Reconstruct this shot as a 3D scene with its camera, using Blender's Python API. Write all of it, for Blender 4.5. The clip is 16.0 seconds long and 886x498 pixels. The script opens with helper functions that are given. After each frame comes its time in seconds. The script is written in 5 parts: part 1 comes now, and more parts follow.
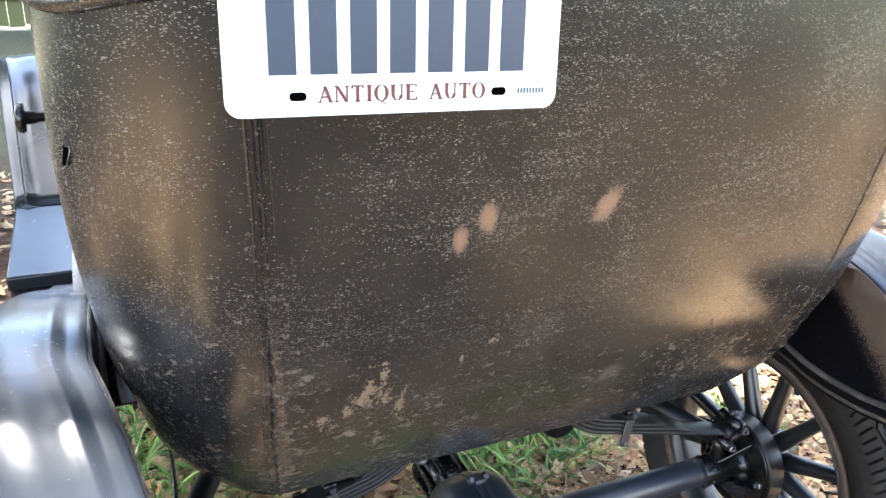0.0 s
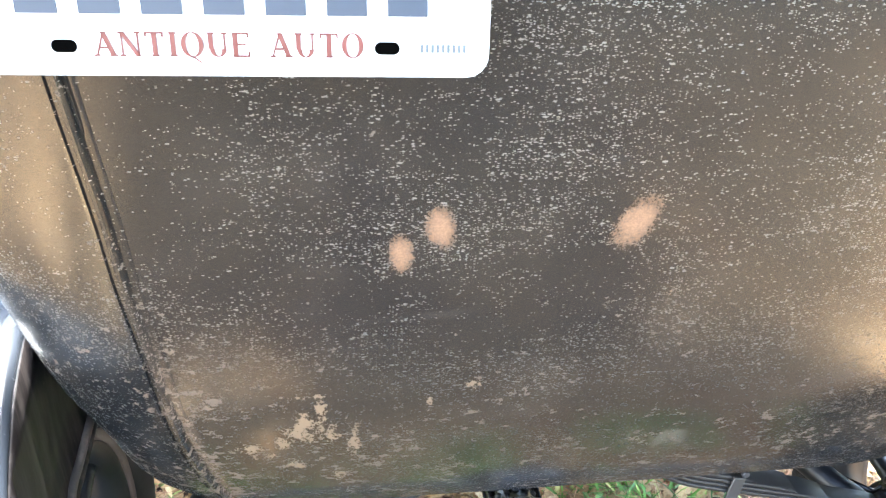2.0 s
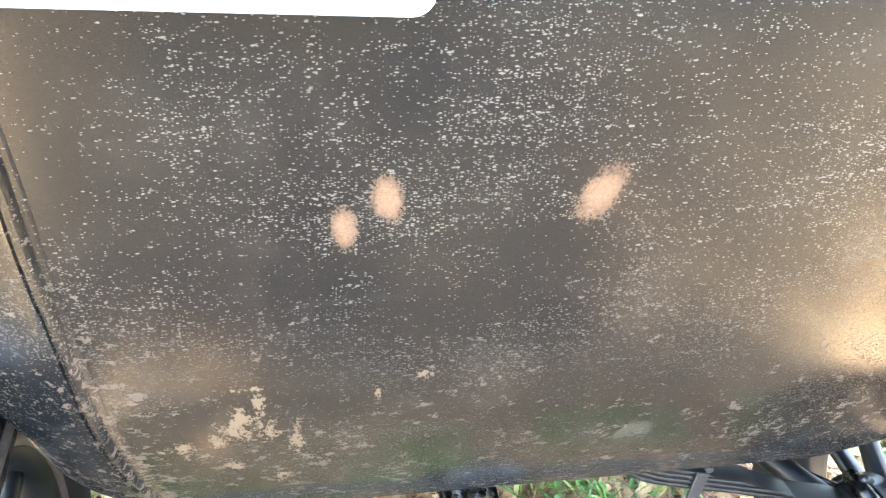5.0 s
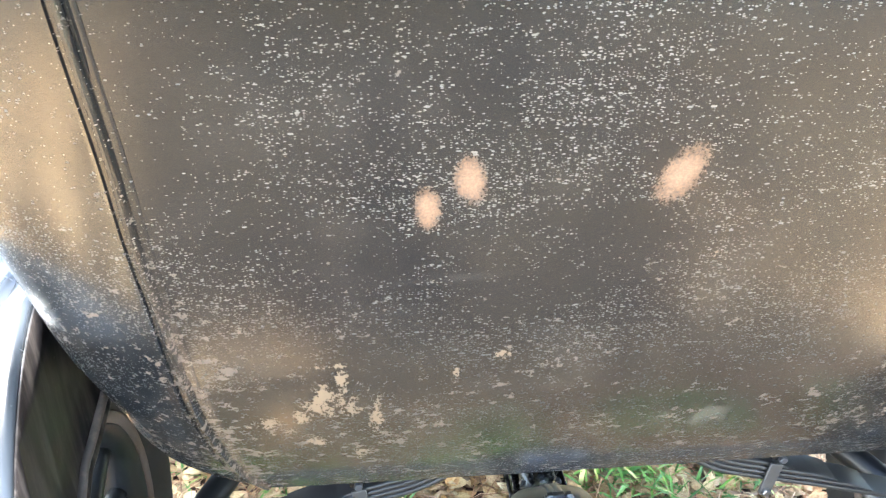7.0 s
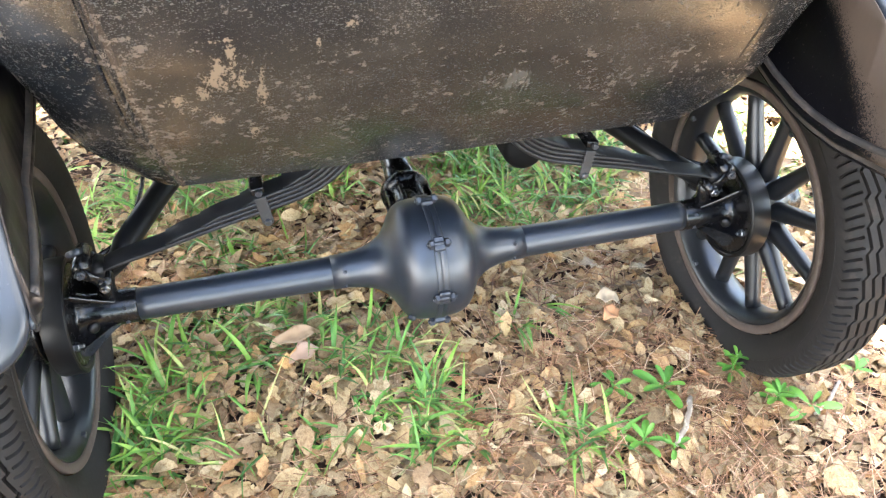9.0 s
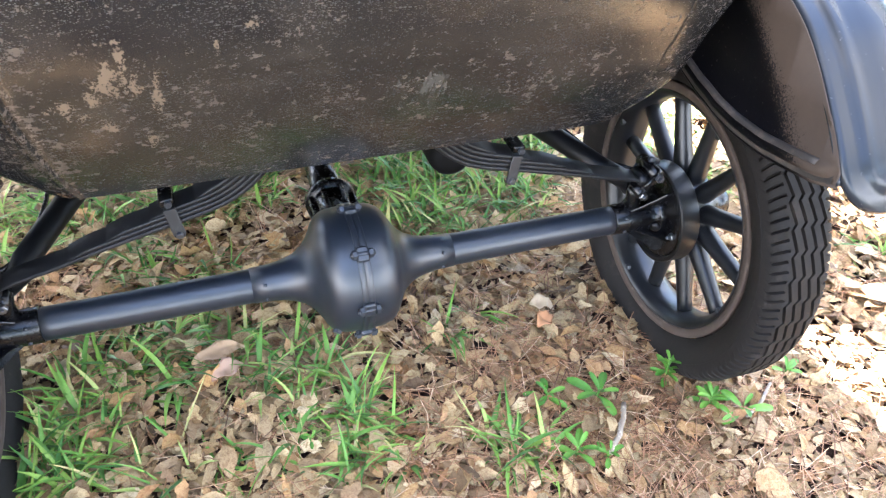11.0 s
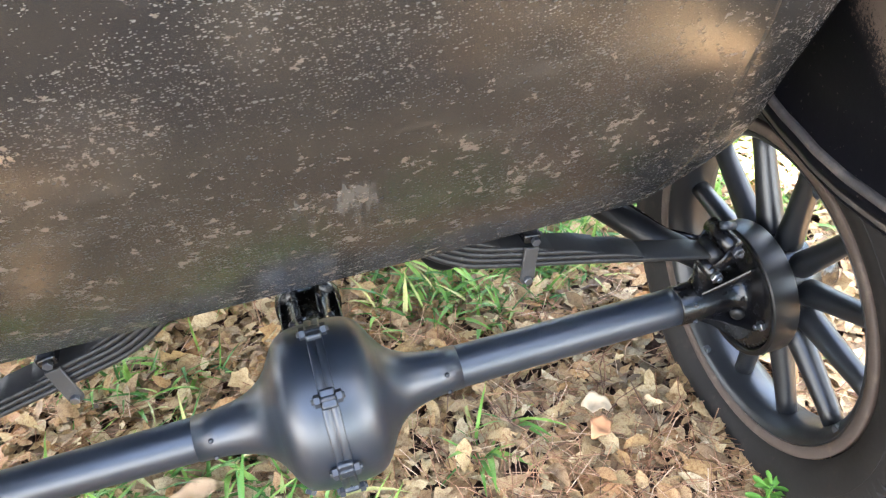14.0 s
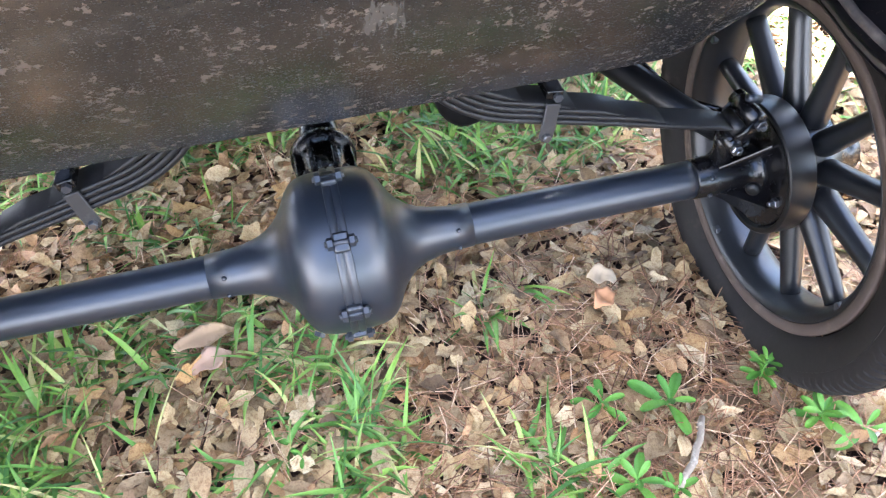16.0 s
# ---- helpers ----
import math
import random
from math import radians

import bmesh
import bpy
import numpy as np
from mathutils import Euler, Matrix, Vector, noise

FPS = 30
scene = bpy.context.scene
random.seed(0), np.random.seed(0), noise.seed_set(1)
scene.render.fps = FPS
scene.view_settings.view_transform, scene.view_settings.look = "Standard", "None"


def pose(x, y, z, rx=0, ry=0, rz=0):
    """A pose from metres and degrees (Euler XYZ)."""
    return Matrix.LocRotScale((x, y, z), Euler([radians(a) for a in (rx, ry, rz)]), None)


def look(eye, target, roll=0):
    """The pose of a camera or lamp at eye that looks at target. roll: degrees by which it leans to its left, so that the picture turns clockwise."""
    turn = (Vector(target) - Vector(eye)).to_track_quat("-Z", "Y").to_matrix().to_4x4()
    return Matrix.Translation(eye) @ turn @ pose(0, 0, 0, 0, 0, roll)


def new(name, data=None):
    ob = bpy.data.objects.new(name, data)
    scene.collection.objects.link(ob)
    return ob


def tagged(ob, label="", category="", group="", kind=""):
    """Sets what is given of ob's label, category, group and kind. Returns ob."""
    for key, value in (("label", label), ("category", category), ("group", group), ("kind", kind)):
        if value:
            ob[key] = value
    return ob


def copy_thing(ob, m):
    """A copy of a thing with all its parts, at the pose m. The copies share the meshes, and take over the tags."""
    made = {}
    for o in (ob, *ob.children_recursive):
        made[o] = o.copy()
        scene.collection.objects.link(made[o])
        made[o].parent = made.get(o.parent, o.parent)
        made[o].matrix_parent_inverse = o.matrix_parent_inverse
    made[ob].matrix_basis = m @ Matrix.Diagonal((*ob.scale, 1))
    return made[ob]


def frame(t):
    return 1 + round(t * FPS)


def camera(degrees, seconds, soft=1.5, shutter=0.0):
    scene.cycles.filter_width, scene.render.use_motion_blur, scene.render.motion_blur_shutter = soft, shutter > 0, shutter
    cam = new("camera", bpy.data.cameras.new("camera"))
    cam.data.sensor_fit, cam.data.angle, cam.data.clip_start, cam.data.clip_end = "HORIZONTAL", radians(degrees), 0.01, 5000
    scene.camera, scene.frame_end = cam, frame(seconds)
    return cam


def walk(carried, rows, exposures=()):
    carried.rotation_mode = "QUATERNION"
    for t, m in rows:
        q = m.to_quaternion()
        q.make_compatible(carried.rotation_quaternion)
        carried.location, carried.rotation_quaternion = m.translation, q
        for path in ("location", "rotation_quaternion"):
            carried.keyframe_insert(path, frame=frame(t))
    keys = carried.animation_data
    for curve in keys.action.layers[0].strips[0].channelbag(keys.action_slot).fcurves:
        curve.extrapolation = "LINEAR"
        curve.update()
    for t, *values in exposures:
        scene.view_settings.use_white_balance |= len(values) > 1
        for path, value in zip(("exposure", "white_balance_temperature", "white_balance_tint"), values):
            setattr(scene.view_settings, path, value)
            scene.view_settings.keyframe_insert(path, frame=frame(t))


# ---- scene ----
cam = camera(58.9, 16.0, 1.3)
PATH = [
    (0, (-0.561, -0.895, 1.376), (0.223, 0.766, 0.584), 3.2),
    (0.5, (-0.409, -0.781, 1.34), (0.273, 0.877, 0.453), 5.0),
    (1, (-0.303, -0.712, 1.326), (0.246, 0.965, 0.384), 4.0),
    (1.5, (-0.265, -0.726, 1.356), (0.042, 1.007, 0.406), 2.3),
    (2, (-0.249, -0.728, 1.344), (-0.028, 1.016, 0.39), 1.4),
    (2.5, (-0.235, -0.694, 1.331), (-0.024, 1.057, 0.388), 1.4),
    (3, (-0.233, -0.69, 1.335), (0.008, 1.059, 0.397), 1.5),
    (3.5, (-0.232, -0.693, 1.333), (0.047, 1.051, 0.394), 1.6),
    (3.7, (-0.231, -0.694, 1.335), (0.063, 1.048, 0.398), 1.7),
    (5.8, (-0.253, -0.687, 1.283), (0.071, 1.041, 0.33), 3.2),
    (6, (-0.261, -0.681, 1.286), (0.038, 1.049, 0.329), 3.4),
    (6.5, (-0.255, -0.685, 1.297), (-0.023, 1.059, 0.346), 2.4),
    (7, (-0.255, -0.707, 1.297), (-0.076, 1.04, 0.34), 0.7),
    (7.5, (-0.225, -0.765, 1.297), (-0.099, 0.961, 0.295), -2.0),
    (8, (-0.184, -0.881, 1.262), (-0.075, 0.79, 0.168), -5.0),
    (8.5, (-0.205, -0.974, 1.249), (-0.037, 0.603, 0.031), -5.7),
    (9, (-0.267, -1.006, 1.271), (0.137, 0.477, -0.009), 0.7),
    (9.2, (-0.281, -1.022, 1.269), (0.152, 0.443, -0.022), 0.8),
    (11.3, (-0.182, -0.952, 1.248), (0.365, 0.493, -0.022), 2.6),
    (11.5, (-0.135, -0.932, 1.245), (0.398, 0.507, -0.037), 1.3),
    (12, (-0.056, -0.894, 1.235), (0.451, 0.531, -0.072), -1.0),
    (12.5, (-0.018, -0.857, 1.236), (0.483, 0.549, -0.095), -2.2),
    (13, (-0.024, -0.759, 1.248), (0.544, 0.595, -0.111), 0.7),
    (13.5, (-0.013, -0.682, 1.227), (0.537, 0.665, -0.146), 0.3),
    (14, (0.023, -0.661, 1.146), (0.347, 0.862, -0.11), -6.5),
    (14.5, (0.03, -0.702, 1.091), (0.288, 0.749, -0.261), -8.0),
    (15, (0.025, -0.711, 1.118), (0.267, 0.734, -0.243), -7.5),
    (15.5, (0.016, -0.703, 1.111), (0.273, 0.694, -0.297), -5.3),
    (16, (0.001, -0.691, 1.109), (0.248, 0.661, -0.344), -4.1),
]
walk(cam, [(t, look(e, g, r)) for t, e, g, r in PATH], exposures=[(0.0, 3.65, 6100, 12), (1.0, 4.32, 5950, 9), (3.7, 4.74, 6000, 8), (6.0, 4.95, 5920, 7), (7.5, 4.82, 6050, 6), (8.5, 4.42, 6430, 10), (9.2, 4.24, 6500, 11), (11.5, 3.97, 6020, 15), (13.4, 4.07, 6080, 14), (14.1, 4.5, 6500, 12), (15.0, 4.25, 6030, 15), (16.0, 4.12, 5960, 17)])

# ---- world, sun ----
SUN_DIR = Vector((0.18, -0.45, -1.0)).normalized()   # the way the light travels
world = bpy.data.worlds.new("world")
scene.world = world
world.use_nodes = True
wn = world.node_tree
sky = wn.nodes.new("ShaderNodeTexSky")
sky.sky_type = "NISHITA"
sky.sun_disc = False
sky.dust_density = 1.2
sky.sun_elevation = math.asin(-SUN_DIR.z)
sky.sun_rotation = math.atan2(-SUN_DIR.x, -SUN_DIR.y)
wn.nodes["Background"].inputs["Strength"].default_value = 0.135
# broken white cloud all over the sky
cloud_noise = wn.nodes.new("ShaderNodeTexNoise")
cloud_noise.noise_dimensions = "4D"
cloud_noise.inputs["W"].default_value = 7.0
cloud_noise.inputs["Scale"].default_value, cloud_noise.inputs["Detail"].default_value, cloud_noise.inputs["Roughness"].default_value = 1.7, 7.0, 0.55
cover = wn.nodes.new("ShaderNodeMapRange")
cover.interpolation_type = "SMOOTHSTEP"
cover.inputs["From Min"].default_value, cover.inputs["From Max"].default_value = 0.44, 0.57
grey = wn.nodes.new("ShaderNodeRGBToBW")
bright = wn.nodes.new("ShaderNodeMath")
bright.operation = "MULTIPLY"
bright.inputs[1].default_value = 1.9
clouds = wn.nodes.new("ShaderNodeMix")
clouds.data_type = "RGBA"
wn.links.new(cloud_noise.outputs[0], cover.inputs["Value"])
wn.links.new(sky.outputs[0], grey.inputs[0])
wn.links.new(grey.outputs[0], bright.inputs[0])
wn.links.new(cover.outputs[0], clouds.inputs[0])
wn.links.new(sky.outputs[0], clouds.inputs[6])
wn.links.new(bright.outputs[0], clouds.inputs[7])
wn.links.new(clouds.outputs[2], wn.nodes["Background"].inputs["Color"])
sun = new("sun", bpy.data.lights.new("sun", "SUN"))
sun.data.energy = 5.0
sun.data.angle = radians(0.6)
sun.data.color = (1.0, 0.95, 0.87)
sun.matrix_world = Matrix.Translation((0, 0, 12)) @ SUN_DIR.to_track_quat("-Z", "Y").to_matrix().to_4x4()

# ---- materials ----
def material(name, colour=(0.5, 0.5, 0.5), rough=0.5, metal=0.0, spec=0.5):
    m = bpy.data.materials.new(name)
    m.use_nodes = True
    b = m.node_tree.nodes["Principled BSDF"]
    b.inputs["Base Color"].default_value = (*colour, 1)
    b.inputs["Roughness"].default_value = rough
    b.inputs["Metallic"].default_value = metal
    b.inputs["Specular IOR Level"].default_value = spec
    return m


class Net:
    """Short hand for building a node tree."""
    def __init__(self, m):
        self.t = m.node_tree
        self.b = self.t.nodes["Principled BSDF"]
        self.co = self.t.nodes.new("ShaderNodeTexCoord").outputs["Object"]

    def put(self, socket, value):
        if isinstance(value, bpy.types.NodeSocket):
            self.t.links.new(value, socket)
        else:
            socket.default_value = value

    def op(self, kind, a, b=0.0, c=0.0):
        n = self.t.nodes.new("ShaderNodeMath")
        n.operation = kind
        for i, v in enumerate((a, b, c)):
            self.put(n.inputs[i], v)
        return n.outputs[0]

    def scaled(self, sx, sy, sz, shift=(0, 0, 0)):
        n = self.t.nodes.new("ShaderNodeMapping")
        self.put(n.inputs["Vector"], self.co)
        n.inputs["Scale"].default_value = (sx, sy, sz)
        n.inputs["Location"].default_value = shift
        return n.outputs[0]

    def noise(self, scale, detail=3.0, rough=0.5, at=None, distortion=0.0):
        n = self.t.nodes.new("ShaderNodeTexNoise")
        self.put(n.inputs["Vector"], at or self.co)
        n.inputs["Scale"].default_value = scale
        n.inputs["Detail"].default_value = detail
        n.inputs["Roughness"].default_value = rough
        n.inputs["Distortion"].default_value = distortion
        return n.outputs[0]

    def step(self, v, lo, hi):
        n = self.t.nodes.new("ShaderNodeMapRange")
        n.interpolation_type = "SMOOTHSTEP"
        self.put(n.inputs["Value"], v)
        n.inputs["From Min"].default_value, n.inputs["From Max"].default_value = lo, hi
        return n.outputs[0]

    def mix(self, f, a, b):
        n = self.t.nodes.new("ShaderNodeMix")
        n.data_type = "RGBA"
        self.put(n.inputs[0], f)
        for i, v in ((6, a), (7, b)):
            self.put(n.inputs[i], (*v, 1) if isinstance(v, tuple) else v)
        return n.outputs[2]

    def ramp(self, f, stops):
        n = self.t.nodes.new("ShaderNodeValToRGB")
        self.put(n.inputs[0], f)
        e = n.color_ramp.elements
        while len(e) < len(stops):
            e.new(0.5)
        for el, (p, c) in zip(e, stops):
            el.position, el.color = p, (*c, 1)
        return n.outputs[0]

    def bump(self, h, strength=0.3, dist=0.002):
        n = self.t.nodes.new("ShaderNodeBump")
        n.inputs["Strength"].default_value, n.inputs["Distance"].default_value = strength, dist
        self.put(n.inputs["Height"], h)
        self.put(self.b.inputs["Normal"], n.outputs[0])

    def colour(self, v):
        self.put(self.b.inputs["Base Color"], v)

    def rough(self, v):
        self.put(self.b.inputs["Roughness"], v)


def weathered(name, base, worn, rough, spread=0.55, scale=9.0, metal=0.0, grain=120.0, bump=0.15):
    """Paint with dull worn areas, dust and a fine grain."""
    m = material(name, base, rough, metal)
    n = Net(m)
    big = n.noise(scale, 5, 0.6)
    fine = n.noise(grain, 3, 0.6)
    w = n.step(n.op("ADD", n.op("MULTIPLY", big, 0.75), n.op("MULTIPLY", fine, 0.25)), spread, spread + 0.16)
    n.colour(n.mix(w, base, worn))
    n.rough(n.op("ADD", n.op("MULTIPLY", w, 0.3), n.op("ADD", n.op("MULTIPLY", fine, 0.12), rough - 0.06)))
    n.bump(n.op("ADD", fine, n.op("MULTIPLY", big, 0.6)), bump, 0.001)
    return m


def patina():
    """Old dark body paint: charcoal, worn through to primer in specks, flakes, spots and streaks."""
    m = material("body_patina", (0.03, 0.03, 0.03), 0.4)
    n = Net(m)
    sep = n.t.nodes.new("ShaderNodeSeparateXYZ")
    n.put(sep.inputs[0], n.co)
    x, z = sep.outputs[0], sep.outputs[2]
    cloud = n.noise(5.0, 4, 0.6)
    cloud2 = n.noise(14.0, 4, 0.6, n.scaled(1, 1, 1, (3.1, 1.7, 0.4)))
    base = n.mix(n.step(cloud, 0.35, 0.68), (0.0058, 0.0068, 0.0082), (0.0145, 0.0128, 0.0112))
    base = n.mix(n.op("MULTIPLY", n.step(cloud2, 0.5, 0.75), 0.34), base, (0.036, 0.030, 0.025))
    # fine horizontal brushing
    brush = n.noise(60.0, 3, 0.6, n.scaled(0.12, 0.12, 3.0, (1, 2, 3)))
    base = n.mix(n.op("MULTIPLY", n.step(brush, 0.5, 0.8), 0.16), base, (0.035, 0.033, 0.030))
    # crisp specks: small dots that crowd together in drifts
    drift = n.noise(6.0, 4, 0.6, n.scaled(1, 1, 1.7, (0.7, 0, 2.3)))
    low = n.step(z, 1.10, 0.80)
    wet = n.noise(800.0, 2, 0.5)
    specks = None
    for scale, shift, lo, hi in ((560.0, (0, 0, 0), 0.42, 0.03), (850.0, (5, 2, 8), 0.60, 0.08), (360.0, (3, 9, 1), 0.11, 0.0)):
        v = n.t.nodes.new("ShaderNodeTexVoronoi")
        n.put(v.inputs["Vector"], n.scaled(0.50, 0.50, 1.25, shift))
        v.inputs["Scale"].default_value = scale
        col = n.t.nodes.new("ShaderNodeSeparateColor")
        n.put(col.inputs[0], v.outputs["Color"])
        many = n.op("ADD", n.op("MULTIPLY", n.step(drift, 0.40, 0.66), lo - hi), hi)
        size = n.op("MULTIPLY", n.op("MULTIPLY", n.step(col.outputs[1], -0.25, 1.0), 0.44), n.op("LESS_THAN", col.outputs[0], many))
        d = n.op("ADD", v.outputs["Distance"], n.op("MULTIPLY", n.op("SUBTRACT", wet, 0.5), 0.48))
        dot = n.step(n.op("SUBTRACT", size, d), -0.03, 0.10)
        specks = dot if specks is None else n.op("MAXIMUM", specks, dot)
    # distance from the left seam
    seam = n.op("ABSOLUTE", n.op("SUBTRACT", n.op("ADD", x, 0.4135), n.op("MULTIPLY", n.op("SUBTRACT", 0.96, z), 0.098)))
    # larger ragged flakes, drawn out sideways, towards the lower half
    tear = n.noise(260.0, 3, 0.7, n.scaled(0.8, 0.8, 1.2, (6, 6, 2)))
    f2 = n.op("ADD", n.op("ADD", n.noise(92.0, 5, 0.70, n.scaled(0.85, 0.85, 1.15, (9, 4, 1))), n.op("ADD", n.op("MULTIPLY", low, 0.105), n.op("MULTIPLY", n.step(seam, 0.045, 0.004), 0.052))),
              n.op("ADD", n.op("MULTIPLY", n.step(cloud2, 0.42, 0.62), 0.06), n.op("MULTIPLY", n.op("SUBTRACT", tear, 0.5), 0.22)))
    flakes = n.step(f2, 0.720, 0.758)
    # long dull streaks
    f3 = n.op("ADD", n.noise(24.0, 4, 0.7, n.scaled(0.35, 0.35, 2.6, (2, 7, 5))), n.op("MULTIPLY", low, 0.09))
    streaks = n.op("MULTIPLY", n.step(f3, 0.60, 0.80), 0.30)
    # worn-through spots: centre x, z, half sizes, lean
    wob = n.op("ADD", n.op("MULTIPLY", n.op("SUBTRACT", n.noise(70.0, 4, 0.7), 0.5), 0.9), n.op("MULTIPLY", n.op("SUBTRACT", n.noise(420.0, 3, 0.7), 0.5), 1.7))
    spots = None
    for cx, cz, rx, rz, lean in SPOTS:
        dx, dz = n.op("SUBTRACT", x, cx), n.op("SUBTRACT", z, cz)
        u = n.op("SUBTRACT", dx, n.op("MULTIPLY", dz, lean))
        d = n.op("SQRT", n.op("ADD", n.op("POWER", n.op("DIVIDE", u, rx), 2.0), n.op("POWER", n.op("DIVIDE", dz, rz), 2.0)))
        s = n.step(n.op("ADD", d, wob), 1.55, 0.45)
        spots = s if spots is None else n.op("MAXIMUM", spots, s)
    ragged = n.op("ADD", n.noise(60.0, 5, 0.75, n.scaled(1.35, 1.0, 0.75)), n.op("MULTIPLY", n.op("SUBTRACT", n.noise(300.0, 3, 0.7), 0.5), 0.55))
    worn = None
    for cx, cz, rx, rz in PATCHES:
        dx, dz = n.op("DIVIDE", n.op("SUBTRACT", x, cx), rx), n.op("DIVIDE", n.op("SUBTRACT", z, cz), rz)
        d = n.op("SQRT", n.op("ADD", n.op("MULTIPLY", dx, dx), n.op("MULTIPLY", dz, dz)))
        s = n.step(n.op("SUBTRACT", n.op("MULTIPLY", ragged, 5.5), n.op("MULTIPLY", d, 1.02)), 1.95, 2.35)
        worn = s if worn is None else n.op("MAXIMUM", worn, s)
    scrape = n.noise(55.0, 4, 0.65, n.scaled(2.2, 1.0, 0.45, (4, 1, 8)))
    near = n.op("SQRT", n.op("ADD", n.op("POWER", n.op("DIVIDE", n.op("SUBTRACT", x, 0.066), 0.050), 2.0), n.op("POWER", n.op("DIVIDE", n.op("SUBTRACT", z, 0.785), 0.045), 2.0)))
    scrapes = n.op("MULTIPLY", n.step(n.op("SUBTRACT", scrape, n.op("MULTIPLY", near, 0.16)), 0.42, 0.54), 0.55)
    base = n.mix(scrapes, base, (0.085, 0.078, 0.070))
    c = n.mix(streaks, base, (0.062, 0.054, 0.046))
    c = n.mix(n.op("MULTIPLY", n.op("MULTIPLY", specks, n.op("SUBTRACT", 0.95, n.op("MULTIPLY", low, 0.92))), 0.85), c, (0.130, 0.114, 0.098))
    c = n.mix(n.op("MULTIPLY", flakes, 0.54), c, n.mix(cloud, (0.122, 0.080, 0.055), (0.112, 0.084, 0.064)))
    # bare rusty edge down the left seam
    rust = n.op("MULTIPLY", n.step(n.op("ADD", seam, n.op("MULTIPLY", n.op("SUBTRACT", n.noise(150.0, 4, 0.75, n.scaled(1, 1, 0.35)), 0.5), 0.012)), 0.0065, 0.0025), n.step(z, 1.06, 0.90))
    c = n.mix(n.op("MULTIPLY", rust, 0.36), c, (0.120, 0.084, 0.060))
    c = n.mix(n.op("MULTIPLY", worn, 0.80), c, (0.155, 0.106, 0.066))
    c = n.mix(n.op("MULTIPLY", spots, 0.90), c, n.mix(n.step(n.noise(600.0, 2, 0.6), 0.40, 0.62), (0.145, 0.076, 0.042), (0.215, 0.120, 0.068)))
    n.colour(c)
    n.b.inputs["Specular IOR Level"].default_value = 0.95
    loss = n.op("MAXIMUM", n.op("MAXIMUM", specks, flakes), n.op("MAXIMUM", spots, worn))
    n.rough(n.op("ADD", n.op("ADD", 0.15, n.op("MULTIPLY", cloud2, 0.14)), n.op("MULTIPLY", loss, 0.3)))
    n.bump(n.op("ADD", n.op("MULTIPLY", loss, -0.6), n.op("MULTIPLY", brush, 0.05)), 0.12, 0.0006)
    return m


SPOTS = [(-0.2145, 1.055, 0.0076, 0.0145, -0.05), (-0.1845, 1.077, 0.0090, 0.0155, -0.1), (-0.033, 1.077, 0.0132, 0.0188, 0.28)]
PATCHES = [(-0.292, 0.855, 0.020, 0.024), (-0.306, 0.842, 0.017, 0.012), (-0.287, 0.880, 0.008, 0.012), (-0.280, 0.838, 0.010, 0.013), (-0.258, 0.828, 0.007, 0.034), (-0.324, 0.827, 0.007, 0.014),
           (-0.355, 0.820, 0.014, 0.008), (-0.340, 0.802, 0.012, 0.007), (-0.314, 0.781, 0.010, 0.009), (-0.273, 0.753, 0.007, 0.012), (-0.152, 0.906, 0.008, 0.005), (-0.187, 0.878, 0.004, 0.012),
           (-0.295, 0.899, 0.015, 0.004), (0.008, 1.004, 0.008, 0.006)]

M_body = patina()
M_axle = weathered("satin_black_axle", (0.0075, 0.0112, 0.0180), (0.013, 0.017, 0.024), 0.39, 0.66, 12, bump=0.06)
M_black = weathered("black_enamel", (0.0035, 0.0035, 0.0042), (0.012, 0.0115, 0.011), 0.26, 0.60, 25, bump=0.08)
M_satin = weathered("satin_black_drum", (0.0040, 0.0043, 0.0050), (0.009, 0.009, 0.009), 0.42, 0.62, 25, bump=0.06)
M_dust = weathered("dusty_black_edge", (0.030, 0.026, 0.024), (0.085, 0.070, 0.060), 0.62, 0.47, 30, grain=260, bump=0.3)
M_spring = weathered("spring_steel_paint", (0.009, 0.009, 0.010), (0.06, 0.058, 0.056), 0.42, 0.60, 30, bump=0.15)
M_clip = weathered("dull_clip_metal", (0.022, 0.022, 0.023), (0.06, 0.056, 0.052), 0.5, 0.55, 40)
M_spoke = weathered("painted_spoke", (0.0065, 0.0075, 0.0092), (0.03, 0.028, 0.026), 0.36, 0.64, 40, bump=0.1)
M_rubber = weathered("tyre_rubber", (0.011, 0.0096, 0.0088), (0.036, 0.030, 0.026), 0.72, 0.53, 22, bump=0.25)
M_bead = weathered("dusty_rim_band", (0.060, 0.045, 0.037), (0.105, 0.082, 0.067), 0.7, 0.5, 20)
M_fender = weathered("fender_enamel", (0.018, 0.021, 0.026), (0.038, 0.037, 0.038), 0.25, 0.66, 7, bump=0.04)
M_panel = weathered("panel_enamel", (0.010, 0.012, 0.014), (0.030, 0.030, 0.029), 0.17, 0.60, 7, bump=0.03)
M_skirt = weathered("skirt_enamel", (0.010, 0.010, 0.013), (0.085, 0.055, 0.038), 0.38, 0.56, 8, bump=0.12)
sn = Net(M_skirt)
sy = sn.t.nodes.new("ShaderNodeSeparateXYZ")
sn.put(sy.inputs[0], sn.co)
edge = sn.op("ADD", sn.op("SUBTRACT", sy.outputs[1], sn.op("MULTIPLY", sy.outputs[2], 1.3)), sn.op("ADD", sn.op("MULTIPLY", sn.op("SUBTRACT", sn.noise(12.0, 3, 0.6), 0.5), 0.10), sn.op("MULTIPLY", sn.op("SUBTRACT", sn.noise(260.0, 4, 0.85), 0.5), 0.24)))
